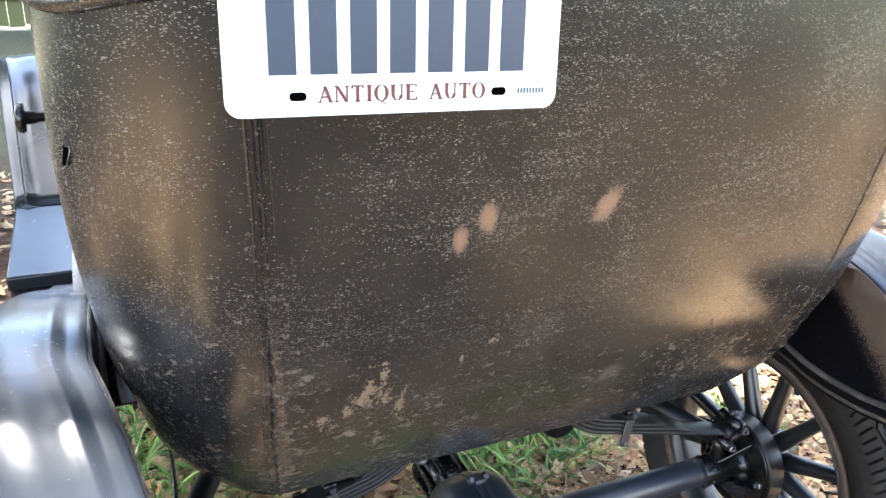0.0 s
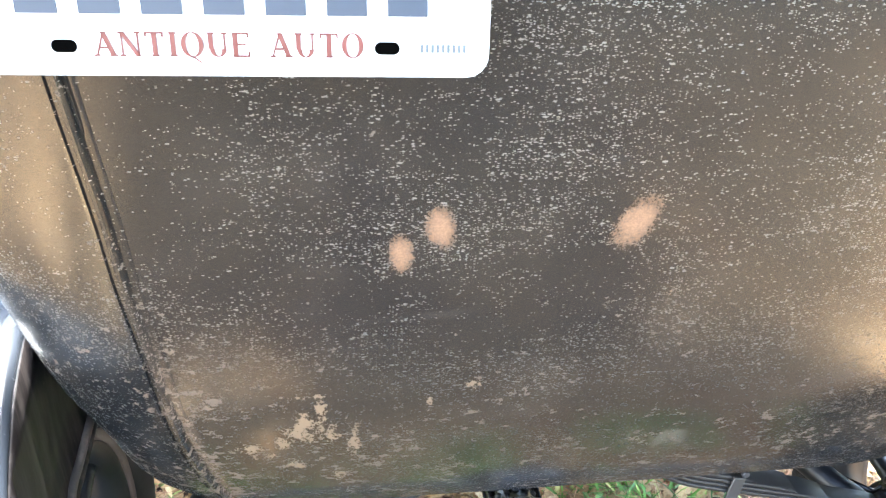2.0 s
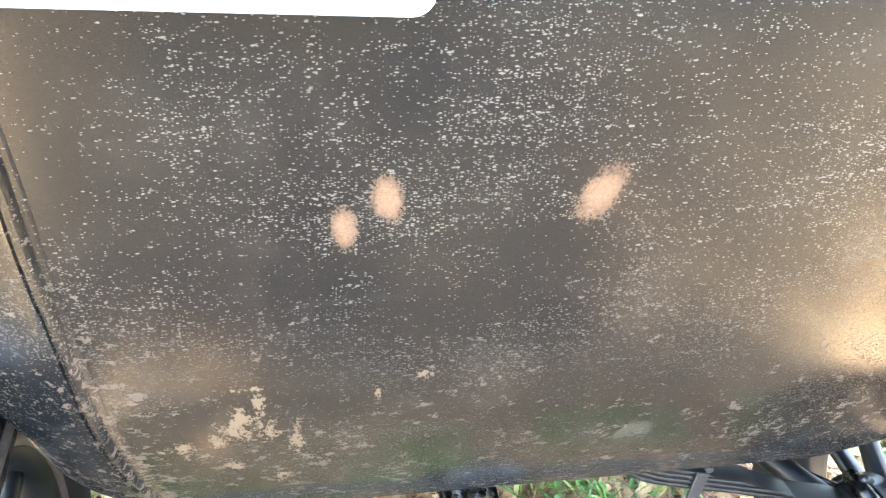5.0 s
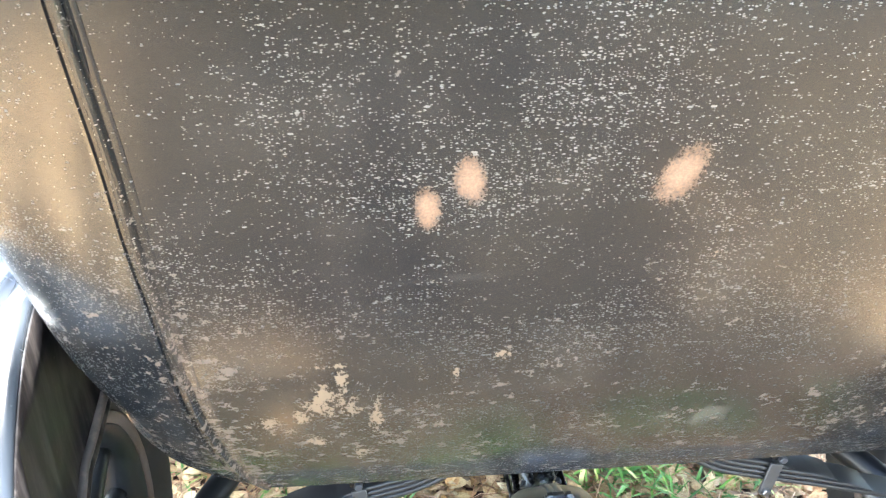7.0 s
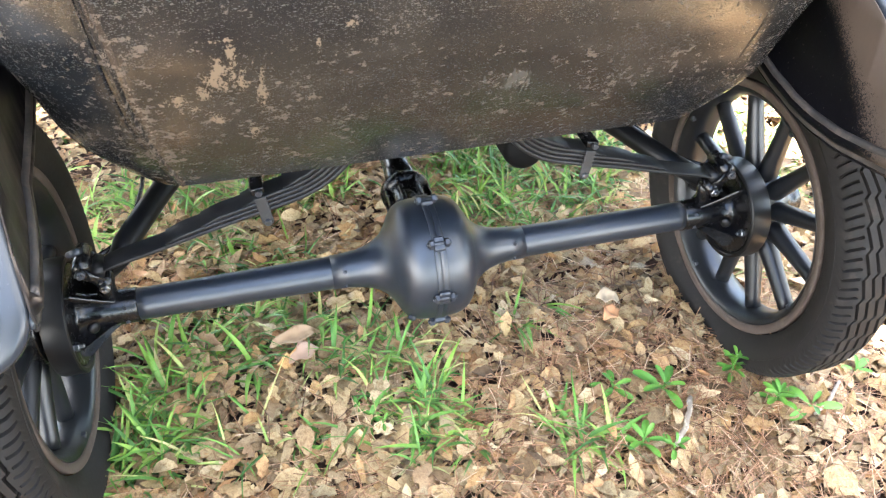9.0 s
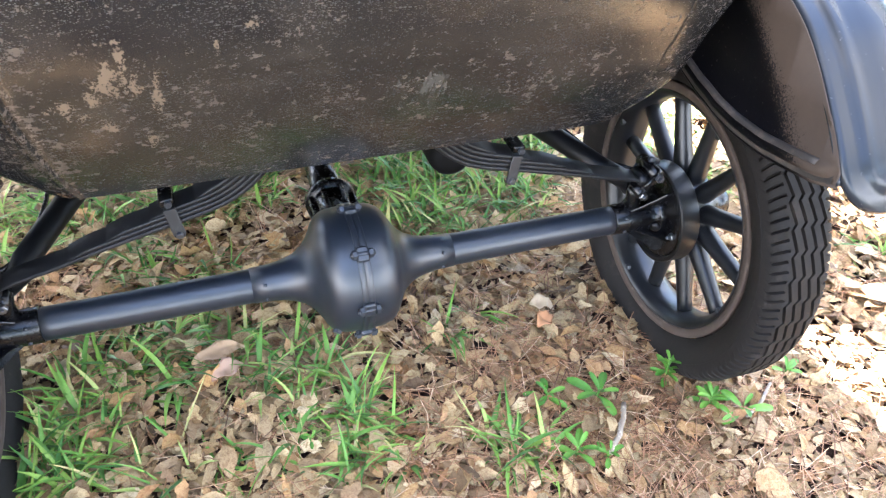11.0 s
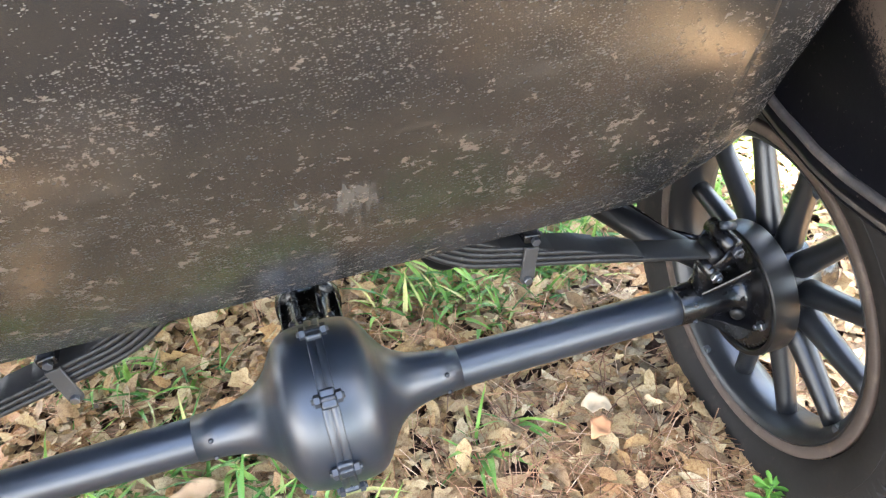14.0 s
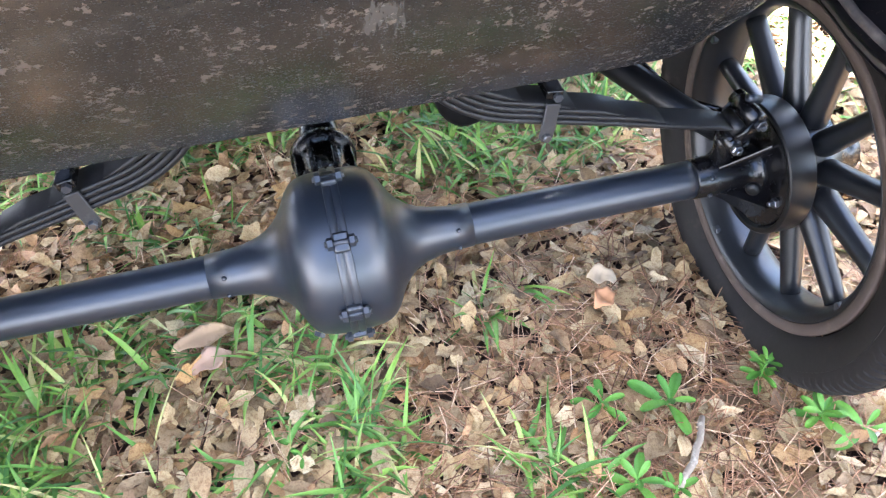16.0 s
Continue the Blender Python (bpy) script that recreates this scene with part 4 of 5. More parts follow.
def inner_edge(y, s=1):
    """The fenders lean in towards their rear ends, the left one more."""
    return FX0 - (0.100 if s > 0 else 0.205) * max(0.0, -y - 0.01)


def fender_line(f):
    """The fender's line from its rear end (0) over the wheel to the running board (1): y, z and the outward normal."""
    def at(g):
        g = min(max(g, 0.0), 1.0) * (len(FENDER) - 1)
        i = min(int(g), len(FENDER) - 2)
        p = [Vector(FENDER[min(max(i + k, 0), len(FENDER) - 1)]) for k in (-1, 0, 1, 2)]
        t = g - i
        return 0.5 * (2 * p[1] + (p[2] - p[0]) * t + (2 * p[0] - 5 * p[1] + 4 * p[2] - p[3]) * t * t + (3 * p[1] - p[0] - 3 * p[2] + p[3]) * t ** 3)
    c, d = at(f), (at(f + 0.01) - at(f - 0.01)).normalized()
    return c.x, c.y, -d.y, d.x


def crown_lift(d):
    """Height of the pressing by distance from the outline: turned edge, flat border, bead, crown."""
    table = [(0.0, -0.010), (0.0015, -0.004), (0.005, -0.0005), (0.012, 0.0), (0.030, 0.001), (0.036, 0.0055), (0.042, 0.0072), (0.048, 0.0062), (0.056, 0.0045), (0.075, 0.008), (0.11, 0.013), (0.2, 0.016)]
    return between(table, d)


def fender_mesh(s):
    rows, along, last = [], 0.0, None
    n, rc = 110, 0.082
    for i in range(n + 1):
        f = (i / n) ** 1.7
        y, z, ny, nz = fender_line(f)
        if last is not None:
            along += math.hypot(y - last[0], z - last[1])
        last = (y, z)
        w0 = inner_edge(y, s)
        w1 = w0 + FX1 - FX0
        taper = rc - math.sqrt(max(0.0, rc * rc - (rc - along) ** 2)) if along < rc else 0.0
        if f > 0.6:
            w1 -= 0.06 * (f - 0.6) / 0.4
        row = []
        for c in (0.0, 0.006, 0.02, 0.05, 0.10, 0.125, 0.15, 0.17, 0.19, 0.22, 0.27, 0.35, 0.5, 0.65, 0.73, 0.78, 0.81, 0.83, 0.85, 0.875, 0.90, 0.95, 0.98, 0.994, 1.0):
            x = w0 + taper + (w1 - w0 - 2 * taper) * c
            a, b = min(x - w0, w1 - x), along
            d = min(a, b) if a >= rc or b >= rc else rc - math.hypot(rc - a, rc - b)
            lift = crown_lift(max(0.0, d)) - 0.055 * max(0.0, (c - 0.40) / 0.60) ** 2
            row.append((s * x, y + ny * lift, z + nz * lift))
        rows.append(row)
    b = grid_mesh(rows)
    bmesh.ops.remove_doubles(b, verts=b.verts, dist=1e-6)
    bmesh.ops.recalc_face_normals(b, faces=b.faces)
    return b


SKIRT_LOW = [(-0.350, 0.682), (-0.300, 0.660), (-0.256, 0.648), (-0.180, 0.629), (-0.108, 0.620), (-0.05, 0.619), (0.011, 0.626), (0.095, 0.649), (0.20, 0.690), (0.40, 0.690), (0.75, 0.590)]
CROWN = sorted((fender_line(f / 240)[0], fender_line(f / 240)[1]) for f in range(34, 241))


def skirt_mesh(s):
    rows = []
    for i in range(64):
        y = -0.342 + 1.07 * (i / 63) ** 1.3
        lo, hi = between(SKIRT_LOW, y), between(CROWN, y) - 0.003
        hi = max(hi, lo + 0.004)
        row = []
        for up, out in ((0.0, 0.0), (0.006, 0.0), (0.010, 0.0), (0.0125, 0.004), (0.016, 0.0085), (0.0205, 0.0100), (0.025, 0.0090), (0.030, 0.005), (0.035, 0.0), (0.10, -0.001), (0.20, 0.0), (0.4, 0.0)):
            fade = min(1.0, max(0.0, (hi - lo - 0.035) / 0.03))
            row.append((s * (inner_edge(y, s) - 0.001 - out * fade), y, min(lo + up, hi)))
        row.append((s * (inner_edge(y, s) - 0.001 - (0.022 if y > -0.09 and s > 0 else 0.0)), y, hi))
        rows.append(row)
    b = grid_mesh(rows)
    bmesh.ops.remove_doubles(b, verts=b.verts, dist=1e-5)
    bmesh.ops.recalc_face_normals(b, faces=b.faces)
    return b


for s in (-1, 1):
    fender = part("rear_fender", fender_mesh(s), M_fender, car, "glossy blue-black steel rear fender with beaded edges")
    th = fender.modifiers.new("thickness", "SOLIDIFY")
    th.thickness, th.offset = 0.002, -1
    part("edge_bead", rod([(s * (inner_edge(y, s) + 0.001), y, z) for y, z in [(fender_line(f / 60)[0] - 0.010 * fender_line(f / 60)[2], fender_line(f / 60)[1] - 0.010 * fender_line(f / 60)[3]) for f in range(8, 60)]], 0.0035, 8),
         M_fender, fender)
    skirt = part("skirt", skirt_mesh(s), M_skirt, fender, "dark inner fender skirt with a pressed bead and brown dust")
    th = skirt.modifiers.new("thickness", "SOLIDIFY")
    th.thickness = 0.002
    path = [-0.335 + 1.00 * k / 60 for k in range(61)]
    part("pressed_bead", rod([(s * (inner_edge(y, s) - 0.005), y, between(SKIRT_LOW, y) + 0.0300) for y in path if -0.315 < y < 0.45], 0.0062, 12), M_dust, skirt, "dusty pressed bead along the lower edge")
    flange = bmesh.new()
    grid_mesh([[(s * (inner_edge(y, s) - 0.0012 - o), y, between(SKIRT_LOW, y) + u) for u, o in ((-0.001, 0.0), (0.001, 0.0025), (0.010, 0.0030), (0.0150, 0.0026), (0.016, 0.0))] for y in path], flange)
    bmesh.ops.recalc_face_normals(flange, faces=flange.faces)
    part("flange", flange, M_dust, skirt, "dusty lower flange")
    part("skirt_edge", rod([(s * (inner_edge(-0.342 + 1.07 * k / 50, s) - 0.001), -0.342 + 1.07 * k / 50, between(SKIRT_LOW, -0.342 + 1.07 * k / 50)) for k in range(51)], 0.0035, 8), M_skirt, skirt)

# unseen plates, placed to stop sun entering between body and skirt
for s in (-1, 1):
    part("splash_apron", box(0.16, 1.45, 0.004, pose(s * 0.545, 0.87, 0.700)), M_black, car)

# running board and front fender, beyond the rear fender
for s in (-1, 1):
    rb = part("running_board", box(0.205, 0.58, 0.040, pose(s * 0.690, 1.385, 0.480)), M_panel, car, "black running board")
    bevelled(rb, 0.006)
    # black block added for the dark shaded gap behind the running board
    part("board_bracket", box(0.19, 0.16, 0.05, pose(s * 0.690, 1.03, 0.440)), M_matte, rb)
    rows = []
    for i in range(17):
        f = i / 16
        y = 1.60 + 1.00 * f
        z = 0.500 + 0.265 * math.sin(f * math.pi / 2) ** 1.15
        wide = 0.19 + 0.07 * f
        bead = [(0.0, -0.010), (0.02, 0.0), (0.10, 0.001), (0.13, 0.006), (0.16, 0.008), (0.19, 0.006), (0.22, 0.002), (0.4, 0.012 * f), (0.6, 0.012 * f), (0.78, 0.002), (0.81, 0.006), (0.84, 0.008), (0.87, 0.006), (0.90, 0.001), (0.98, 0.0), (1.0, -0.010)]
        rows.append([(s * (0.60 + wide * c), y, z + up) for c, up in bead])
    ff = part("front_fender", grid_mesh(rows), M_panel, car)
    th = ff.modifiers.new("thickness", "SOLIDIFY")
    th.thickness = 0.003
# front part of the body and bonnet, hardly seen
hood = part("bonnet", box(0.62, 1.05, 0.42, pose(0, 2.35, 0.98)), M_fender, car)
bevelled(hood, 0.05, 3)
for s in (-1, 1):
    part("cowl_side", box(0.02, 0.42, 0.55, pose(s * 0.56, 1.74, 0.98)), M_fender, car)
    copy_thing(wheel_a, pose(s * WX, 2.62, AZ, 0, 0, 0 if s > 0 else 180))

# ---- leaf litter, needles, grass, weeds ----
rng = np.random.default_rng(7)


def leaf_shape(kind, seed):
    """Vertices and faces of one curled dead leaf, one unit long."""
    g = np.random.default_rng(seed)
    st = 8
    fold, curl, twist = g.uniform(-0.25, 0.35), g.normal(0, 0.55), g.uniform(-0.5, 0.5)
    lobes, phase = g.uniform(1.7, 2.4), g.uniform(0, 6.28)
    vs, fs = [], []
    for i in range(st + 1):
        s = i / st
        w = math.sin(math.pi * min(1, s ** 0.8 * 0.98 + 0.01))
        if kind == 0:      # lobed
            w *= 0.27 * (1.0 + 0.34 * math.sin(i * lobes + phase))
        elif kind == 1:    # plain oval
            w *= 0.23 * (0.75 + 0.5 * s)
        else:              # narrow
            w *= 0.15
        w = max(w, 0.012)
        ang = curl * (s - 0.5)
        cx = math.sin(ang) / curl if abs(curl) > 0.05 else (s - 0.5)
        cz = (1 - math.cos(ang)) / curl if abs(curl) > 0.05 else 0.0
        tw = twist * (s - 0.5)
        for side, j in ((-1, 0), (0, 1), (1, 2)):
            jit = 1 + g.uniform(-0.22, 0.20)
            off = side * w * jit
            vs.append((cx, off * math.cos(tw), cz + abs(off) * fold * 1.4 + off * math.sin(tw) + g.uniform(-0.012, 0.012)))
    for i in range(st):
        for j in range(2):
            a = i * 3 + j
            fs.append((a, a + 1, a + 4, a + 3))
    return np.array(vs), fs


SHAPES = [leaf_shape(k, 10 * k + q) for k in (0, 1, 1, 2) for q in range(6)]


def joined(name, pieces, mat, parent=None, label="", category=""):
    """One object of many copies. pieces: (vertices, faces) already in place."""
    vs, fs, base = [], [], 0
    for v, f in pieces:
        vs.append(v)
        fs.extend([tuple(i + base for i in q) for q in f])
        base += len(v)
    me = bpy.data.meshes.new(name)
    me.from_pydata(np.concatenate(vs).tolist(), [], fs)
    me.materials.append(mat)
    for p in me.polygons:
        p.use_smooth = True
    ob = new(name, me)
    if parent:
        ob.parent = parent
    return tagged(ob, label, category, kind="stuff")


def turn(yaw, tx, ty):
    return np.array((Matrix.Rotation(yaw, 3, "Z") @ Matrix.Rotation(ty, 3, "Y") @ Matrix.Rotation(tx, 3, "X")))


def near_tyre(x, y):
    return abs(abs(x) - WX) < 0.045 and abs(y - AY) < 0.09


def scatter_leaves(count, x0, x1, y0, y1, size, lift=0.022):
    """Leaves strewn over a stretch of ground, thinning out past its edges."""
    out, soft = [], 0.12 * (size / 0.036) ** 2
    for _ in range(count):
        x, y = rng.uniform(x0, x1) + rng.normal(0, soft), rng.uniform(y0, y1) + rng.normal(0, soft)
        if near_tyre(x, y) or (size > 0.05 and -0.9 < x < 1.15 and -0.55 < y < 1.2):
            continue
        v, f = SHAPES[rng.integers(len(SHAPES))]
        L = size * min(1.9, rng.lognormal(0, 0.34))
        loose = 1.0 if rng.uniform() < 0.86 else 2.0
        m = turn(rng.uniform(0, 6.28), rng.normal(0, 0.22) * loose, rng.normal(0, 0.17) * loose)
        p = (v * (L, L * rng.uniform(0.65, 1.35), L)) @ m.T
        p[:, 2] -= max(p[:, 2].min(), -0.030)
        p += (x, y, swell(x, y) + 0.004 + rng.uniform(0.0, lift))
        out.append((p, f))
    return out


litter = scatter_leaves(15000, -1.35, 1.75, -0.75, 1.55, 0.036) + scatter_leaves(2600, -1.6, 2.6, 1.4, 3.4, 0.062) + \
    scatter_leaves(1500, -4.0, -1.3, -2.5, 6.5, 0.075) + scatter_leaves(4500, -3.0, -1.2, -2.4, 1.2, 0.055) + scatter_leaves(4500, 0.8, 3.0, -2.4, -0.5, 0.055) + scatter_leaves(1600, 1.7, 4.5, -2.5, 5.0, 0.075) + scatter_leaves(1800, -2.0, 2.2, -3.2, -0.7, 0.07)
litter += scatter_leaves(8200, -0.95, 1.35, -0.55, 0.95, 0.038, 0.028)
litter += scatter_leaves(8000, -1.2, 1.6, -0.65, 1.3, 0.022, 0.028)
joined("leaf_litter", litter, M_litter, None, "thick bed of brown and tan dead oak leaves", "leaves")

needles = []
drift = (0.0, 0.0, 0.0)
for k in range(5600):
    # needles fall in small bundles that lie much the same way
    if k % 5 == 0:
        drift = (rng.uniform(-0.9, 1.5), rng.uniform(-0.6, 1.1), rng.uniform(0, 6.28)) if k % 3 else (rng.normal(0.42, 0.30), rng.normal(-0.18, 0.20), rng.uniform(0, 6.28))
    x, y = drift[0] + rng.normal(0, 0.034), drift[1] + rng.normal(0, 0.034)
    if near_tyre(x, y):
        continue
    L, yaw, bend = rng.uniform(0.05, 0.14), drift[2] + rng.normal(0, 0.45), rng.normal(0, 0.10)
    c, s = math.cos(yaw), math.sin(yaw)
    z0, z1 = swell(x, y) + rng.uniform(0.012, 0.046), swell(x, y) + rng.uniform(0.012, 0.046)
    w = 0.0009
    v = []
    for t in (0, 0.5, 1):
        px, py = (t - 0.5) * L, bend * L * (0.25 - (t - 0.5) ** 2) * 4
        for q in (-w, w):
            v.append((x + c * px - s * (py + q), y + s * px + c * (py + q), z0 + (z1 - z0) * t))
        v.append((x + c * px - s * py, y + s * px + c * py, z0 + (z1 - z0) * t - 0.001))
    needles.append((np.array(v), [(0, 1, 4, 3), (3, 4, 7, 6), (1, 2, 5, 4), (4, 5, 8, 7), (2, 0, 3, 5), (5, 3, 6, 8)]))
joined("pine_needles", needles, M_needle, None, "scattered reddish-brown dry pine needles", "needles")

# grass: patches of (x, y, radius, blades)
TUFTS = [(-0.34, 0.264, 0.12, 32), (-0.45, 0.27, 0.08, 12), (-0.21, 0.235, 0.08, 14), (-0.08, 0.154, 0.06, 10), (-0.054, 0.052, 0.06, 8), (-0.025, 0.0, 0.04, 6), (-0.016, -0.054, 0.04, 5),
         (-0.16, 0.14, 0.06, 7), (-0.48, 0.215, 0.08, 12), (-0.52, 0.14, 0.07, 12), (-0.55, 0.06, 0.07, 14), (-0.54, 0.0, 0.10, 26), (-0.39, -0.02, 0.06, 4), (-0.26, -0.06, 0.04, 3), (0.225, -0.15, 0.02, 3),
         (0.25, -0.182, 0.02, 3), (0.247, 0.16, 0.05, 4), (-0.40, 0.56, 0.10, 20), (-0.245, 0.79, 0.12, 44), (-0.265, 0.49, 0.07, 7), (-0.68, 0.76, 0.16, 60), (-0.118, 0.79, 0.10, 34), (0.113, 0.553, 0.05, 6),
         (0.217, 0.579, 0.08, 22), (0.30, 0.555, 0.08, 26), (0.231, 0.77, 0.14, 64), (0.45, 0.571, 0.12, 40), (0.33, 0.489, 0.06, 8), (0.58, 0.56, 0.10, 30), (0.64, 0.80, 0.18, 100), (0.42, 0.82, 0.16, 80),
         (1.08, 0.74, 0.18, 60), (1.13, 0.507, 0.10, 14), (0.80, 0.20, 0.05, 3), (-0.67, 0.03, 0.08, 16), (-0.45, 0.90, 0.22, 90), (0.0, 1.4, 0.6, 130), (1.9, 1.2, 0.7, 110), (-1.1, 0.4, 0.3, 36), (0.9, 1.2, 0.3, 60),
         (-0.9, 1.3, 0.4, 70), (1.35, 0.15, 0.2, 6), (-0.10, 0.125, 0.06, 6), (-0.19, 0.19, 0.05, 7), (-0.015, 0.02, 0.04, 5), (-0.02, -0.08, 0.05, 6), (0.02, -0.12, 0.04, 4),
         (-0.05, -0.12, 0.04, 6), (0.235, -0.195, 0.015, 4), (0.28, -0.20, 0.02, 4), (0.205, -0.12, 0.01, 2), (-0.16, -0.08, 0.05, 4), (-0.12, 0.03, 0.05, 5)]
blades = []
for tx, ty, tr, n in TUFTS:
    for _ in range(n):
        a, d = rng.uniform(0, 6.28), tr * math.sqrt(rng.uniform(0, 1))
        x, y = tx + d * math.cos(a), ty + d * math.sin(a)
        if near_tyre(x, y):
            continue
        turn0, big = rng.uniform(0, 6.28), rng.uniform(0.7, 1.15)
        for k in range(int(rng.integers(3, 8))):
            L, w = big * rng.uniform(0.04, 0.145), rng.choice((0.0017, 0.0024, 0.0032, 0.0042, 0.0056))
            yaw, lean, start = turn0 + rng.normal(0, 1.9), rng.uniform(0.5, 1.6), rng.uniform(0.35, 1.15)
            c, s, curve = math.cos(yaw), math.sin(yaw), rng.normal(0, 0.35)
            v, px, py, pz = [], 0.0, 0.0, 0.0
            for j in range(6):
                t = j / 5
                ww = w * (0.55 + 1.5 * t * (1 - t) + 0.1) * (1 - t ** 3) + 0.0002
                v += [(x + c * px - s * (py + q), y + s * px + c * (py + q), swell(x, y) + 0.006 + max(pz, 0.004 * t) + (0.0 if q else -ww * 0.45)) for q in (-ww, 0.0, ww)]
                th = min(start + lean * t, 1.9)
                px += L / 5 * math.sin(th)
                py += L / 5 * curve * t
                pz += L / 5 * math.cos(th)
            f = []
            for j in range(5):
                f += [(3 * j, 3 * j + 1, 3 * j + 4, 3 * j + 3), (3 * j + 1, 3 * j + 2, 3 * j + 5, 3 * j + 4)]
            blades.append((np.array(v), f))
joined("grass", blades, M_grass, None, "sparse green grass blades growing through the leaves", "grass")


def weed_leaf_mesh(length, width, droop):
    rows = []
    for i in range(10):
        t = i / 9
        w = width * 0.5 * max(0.0, t ** 1.1 * (1.03 - t) ** 0.55 * 2.05) + 0.0009
        x = length * t
        z = length * (0.34 * t - droop * t * t)
        rows.append([(x, -w, z + 0.22 * w), (x, -w * 0.5, z + 0.03 * w), (x, 0, z - 0.12 * w), (x, w * 0.5, z + 0.03 * w), (x, w, z + 0.22 * w)])
    return grid_mesh(rows)


def weed(x, y, size, leaves, height, seed, width=0.37):
    g = random.Random(seed)
    plant = new("weed")
    plant.matrix_basis = pose(x, y, swell(x, y) + 0.024, 0, 0, g.uniform(0, 360))
    tagged(plant, "small bright green broad-leaved weed in the leaf litter", "weed", "weeds")
    part("stem", rod([(0, 0, -0.026), (0.002, 0, height * 0.6), (0.003, 0.002, height)], [0.0022, 0.0018, 0.0012], 6), M_weed, plant)
    base = part("leaf", weed_leaf_mesh(size, size * width, 0.42), M_weed, plant)
    for k in range(leaves):
        f = k / max(1, leaves - 1)
        m = pose(0, 0, 0.004 + height * f * 0.95, g.uniform(-12, 12), -14 - 30 * f * f + g.uniform(-8, 8), 137.5 * k) @ Matrix.Diagonal((*(3 * [1.0 - 0.45 * f + g.uniform(-0.1, 0.1)]), 1))
        if k == 0:
            base.matrix_basis = m
        else:
            again(base, plant, m)
    return plant


WEEDS = [(0.344, -0.074, 0.043, 7, 0.018), (0.444, -0.100, 0.052, 7, 0.020), (0.604, -0.090, 0.032, 14, 0.055), (0.652, -0.180, 0.040, 12, 0.030), (0.345, -0.211, 0.043, 8, 0.028),
         (0.396, -0.237, 0.032, 6, 0.03), (-0.165, 0.010, 0.022, 4, 0.030), (-0.123, -0.040, 0.023, 4, 0.026), (0.705, -0.215, 0.050, 5, 0.02), (0.86, -0.15, 0.036, 4, 0.015)]
for i, (x, y, size, n, h) in enumerate(WEEDS):
    weed(x, y - 0.016, size * 1.25, n, h, 40 + i)


def twig(points, r, label):
    t = part("twig", rod(points, r, 8), M_twig, None)
    return tagged(t, label, "twig", "twigs")


twig([(0.482, -0.152, 0.044), (0.472, -0.166, 0.047), (0.462, -0.186, 0.046), (0.448, -0.200, 0.048), (0.436, -0.219, 0.046), (0.418, -0.233, 0.047), (0.400, -0.252, 0.044)], [0.0046, 0.0060, 0.0052, 0.0058, 0.0053, 0.0056, 0.0044], "short pale grey broken twig on the leaves")
twig([(0.80, -0.19, 0.042), (0.74, -0.235, 0.046), (0.70, -0.25, 0.042)], [0.003, 0.004, 0.003], "thin grey twig on the leaves")
twig([(0.98, -0.12, 0.018), (0.93, -0.05, 0.02), (0.91, 0.01, 0.018)], [0.004, 0.004, 0.003], "thin grey twig on the leaves")

# single larger leaves that lie on top
for i in range(260):
    v, f = SHAPES[i % len(SHAPES)]
    if i < len(SHAPES):
        me = bpy.data.meshes.new("leaf")
        me.from_pydata(v.tolist(), [], f)
        me.materials.append(M_leaf)
        for p in me.polygons:
            p.use_smooth = True
        SHAPES[i] = (v, f)
        if i == 0:
            leaf_meshes = []
        leaf_meshes.append(me)
    x, y = rng.uniform(-0.75, 1.25), rng.uniform(-0.40, 0.75)
    if near_tyre(x, y):
        x += 0.2
    o = new("leaf", leaf_meshes[i % len(SHAPES)])
    o.parent = ground
    L = 0.050 * rng.lognormal(0, 0.25)
    o.matrix_basis = Matrix.Translation((x, y, swell(x, y) + 0.022 + rng.uniform(0, 0.006))) @ pose(0, 0, 0, rng.normal(0, 12), rng.normal(0, 10), rng.uniform(0, 360)) @ Matrix.Diagonal((L, L, L, 1))


def big_leaf(x, y, length, width, yaw, label, colour):
    g = np.random.default_rng(int(1000 * (x + 3)))
    rows = []
    for i in range(15):
        t = i / 14
        w = width * 0.5 * math.sin(math.pi * min(0.99, 0.03 + 0.95 * t ** 0.85)) ** 0.9 * (1 + 0.24 * math.sin(t * 10 + x * 40)) + 0.0006
        z = 0.012 * math.sin(t * 3.4) + 0.004 * math.sin(t * 11)
        rows.append([((t - 0.5) * length, w * c, z + 0.45 * w * abs(c) ** 1.4 * (1 if c > 0 else 0.3) + 0.0012 * g.uniform(-1, 1)) for c in (-1, -0.7, -0.35, 0, 0.35, 0.7, 1)])
    b = grid_mesh(rows)
    o = part("large_leaf", b, colour, None)
    o.matrix_basis = pose(x, y, swell(x, y) + 0.040, 6, 3, yaw)
    th = o.modifiers.new("thickness", "SOLIDIFY")
    th.thickness = 0.0008
    return tagged(o, label, "leaf")


M_tan = weathered("tan_leaf", (0.50, 0.325, 0.185), (0.36, 0.225, 0.125), 0.6, 0.5, 40)
M_pink = weathered("pinkish_leaf", (0.44, 0.28, 0.19), (0.34, 0.20, 0.13), 0.65, 0.5, 40)
M_russet = weathered("russet_leaf", (0.46, 0.22, 0.10), (0.34, 0.16, 0.08), 0.6, 0.5, 40)
M_pale = weathered("pale_leaf", (0.48, 0.36, 0.23), (0.44, 0.31, 0.19), 0.6, 0.55, 40)
big_leaf(-0.260, 0.208, 0.120, 0.036, 15, "large tan dead leaf lying curled on the grass", M_tan)
big_leaf(-0.250, 0.157, 0.078, 0.036, 27, "pale pinkish dead leaf", M_pink)
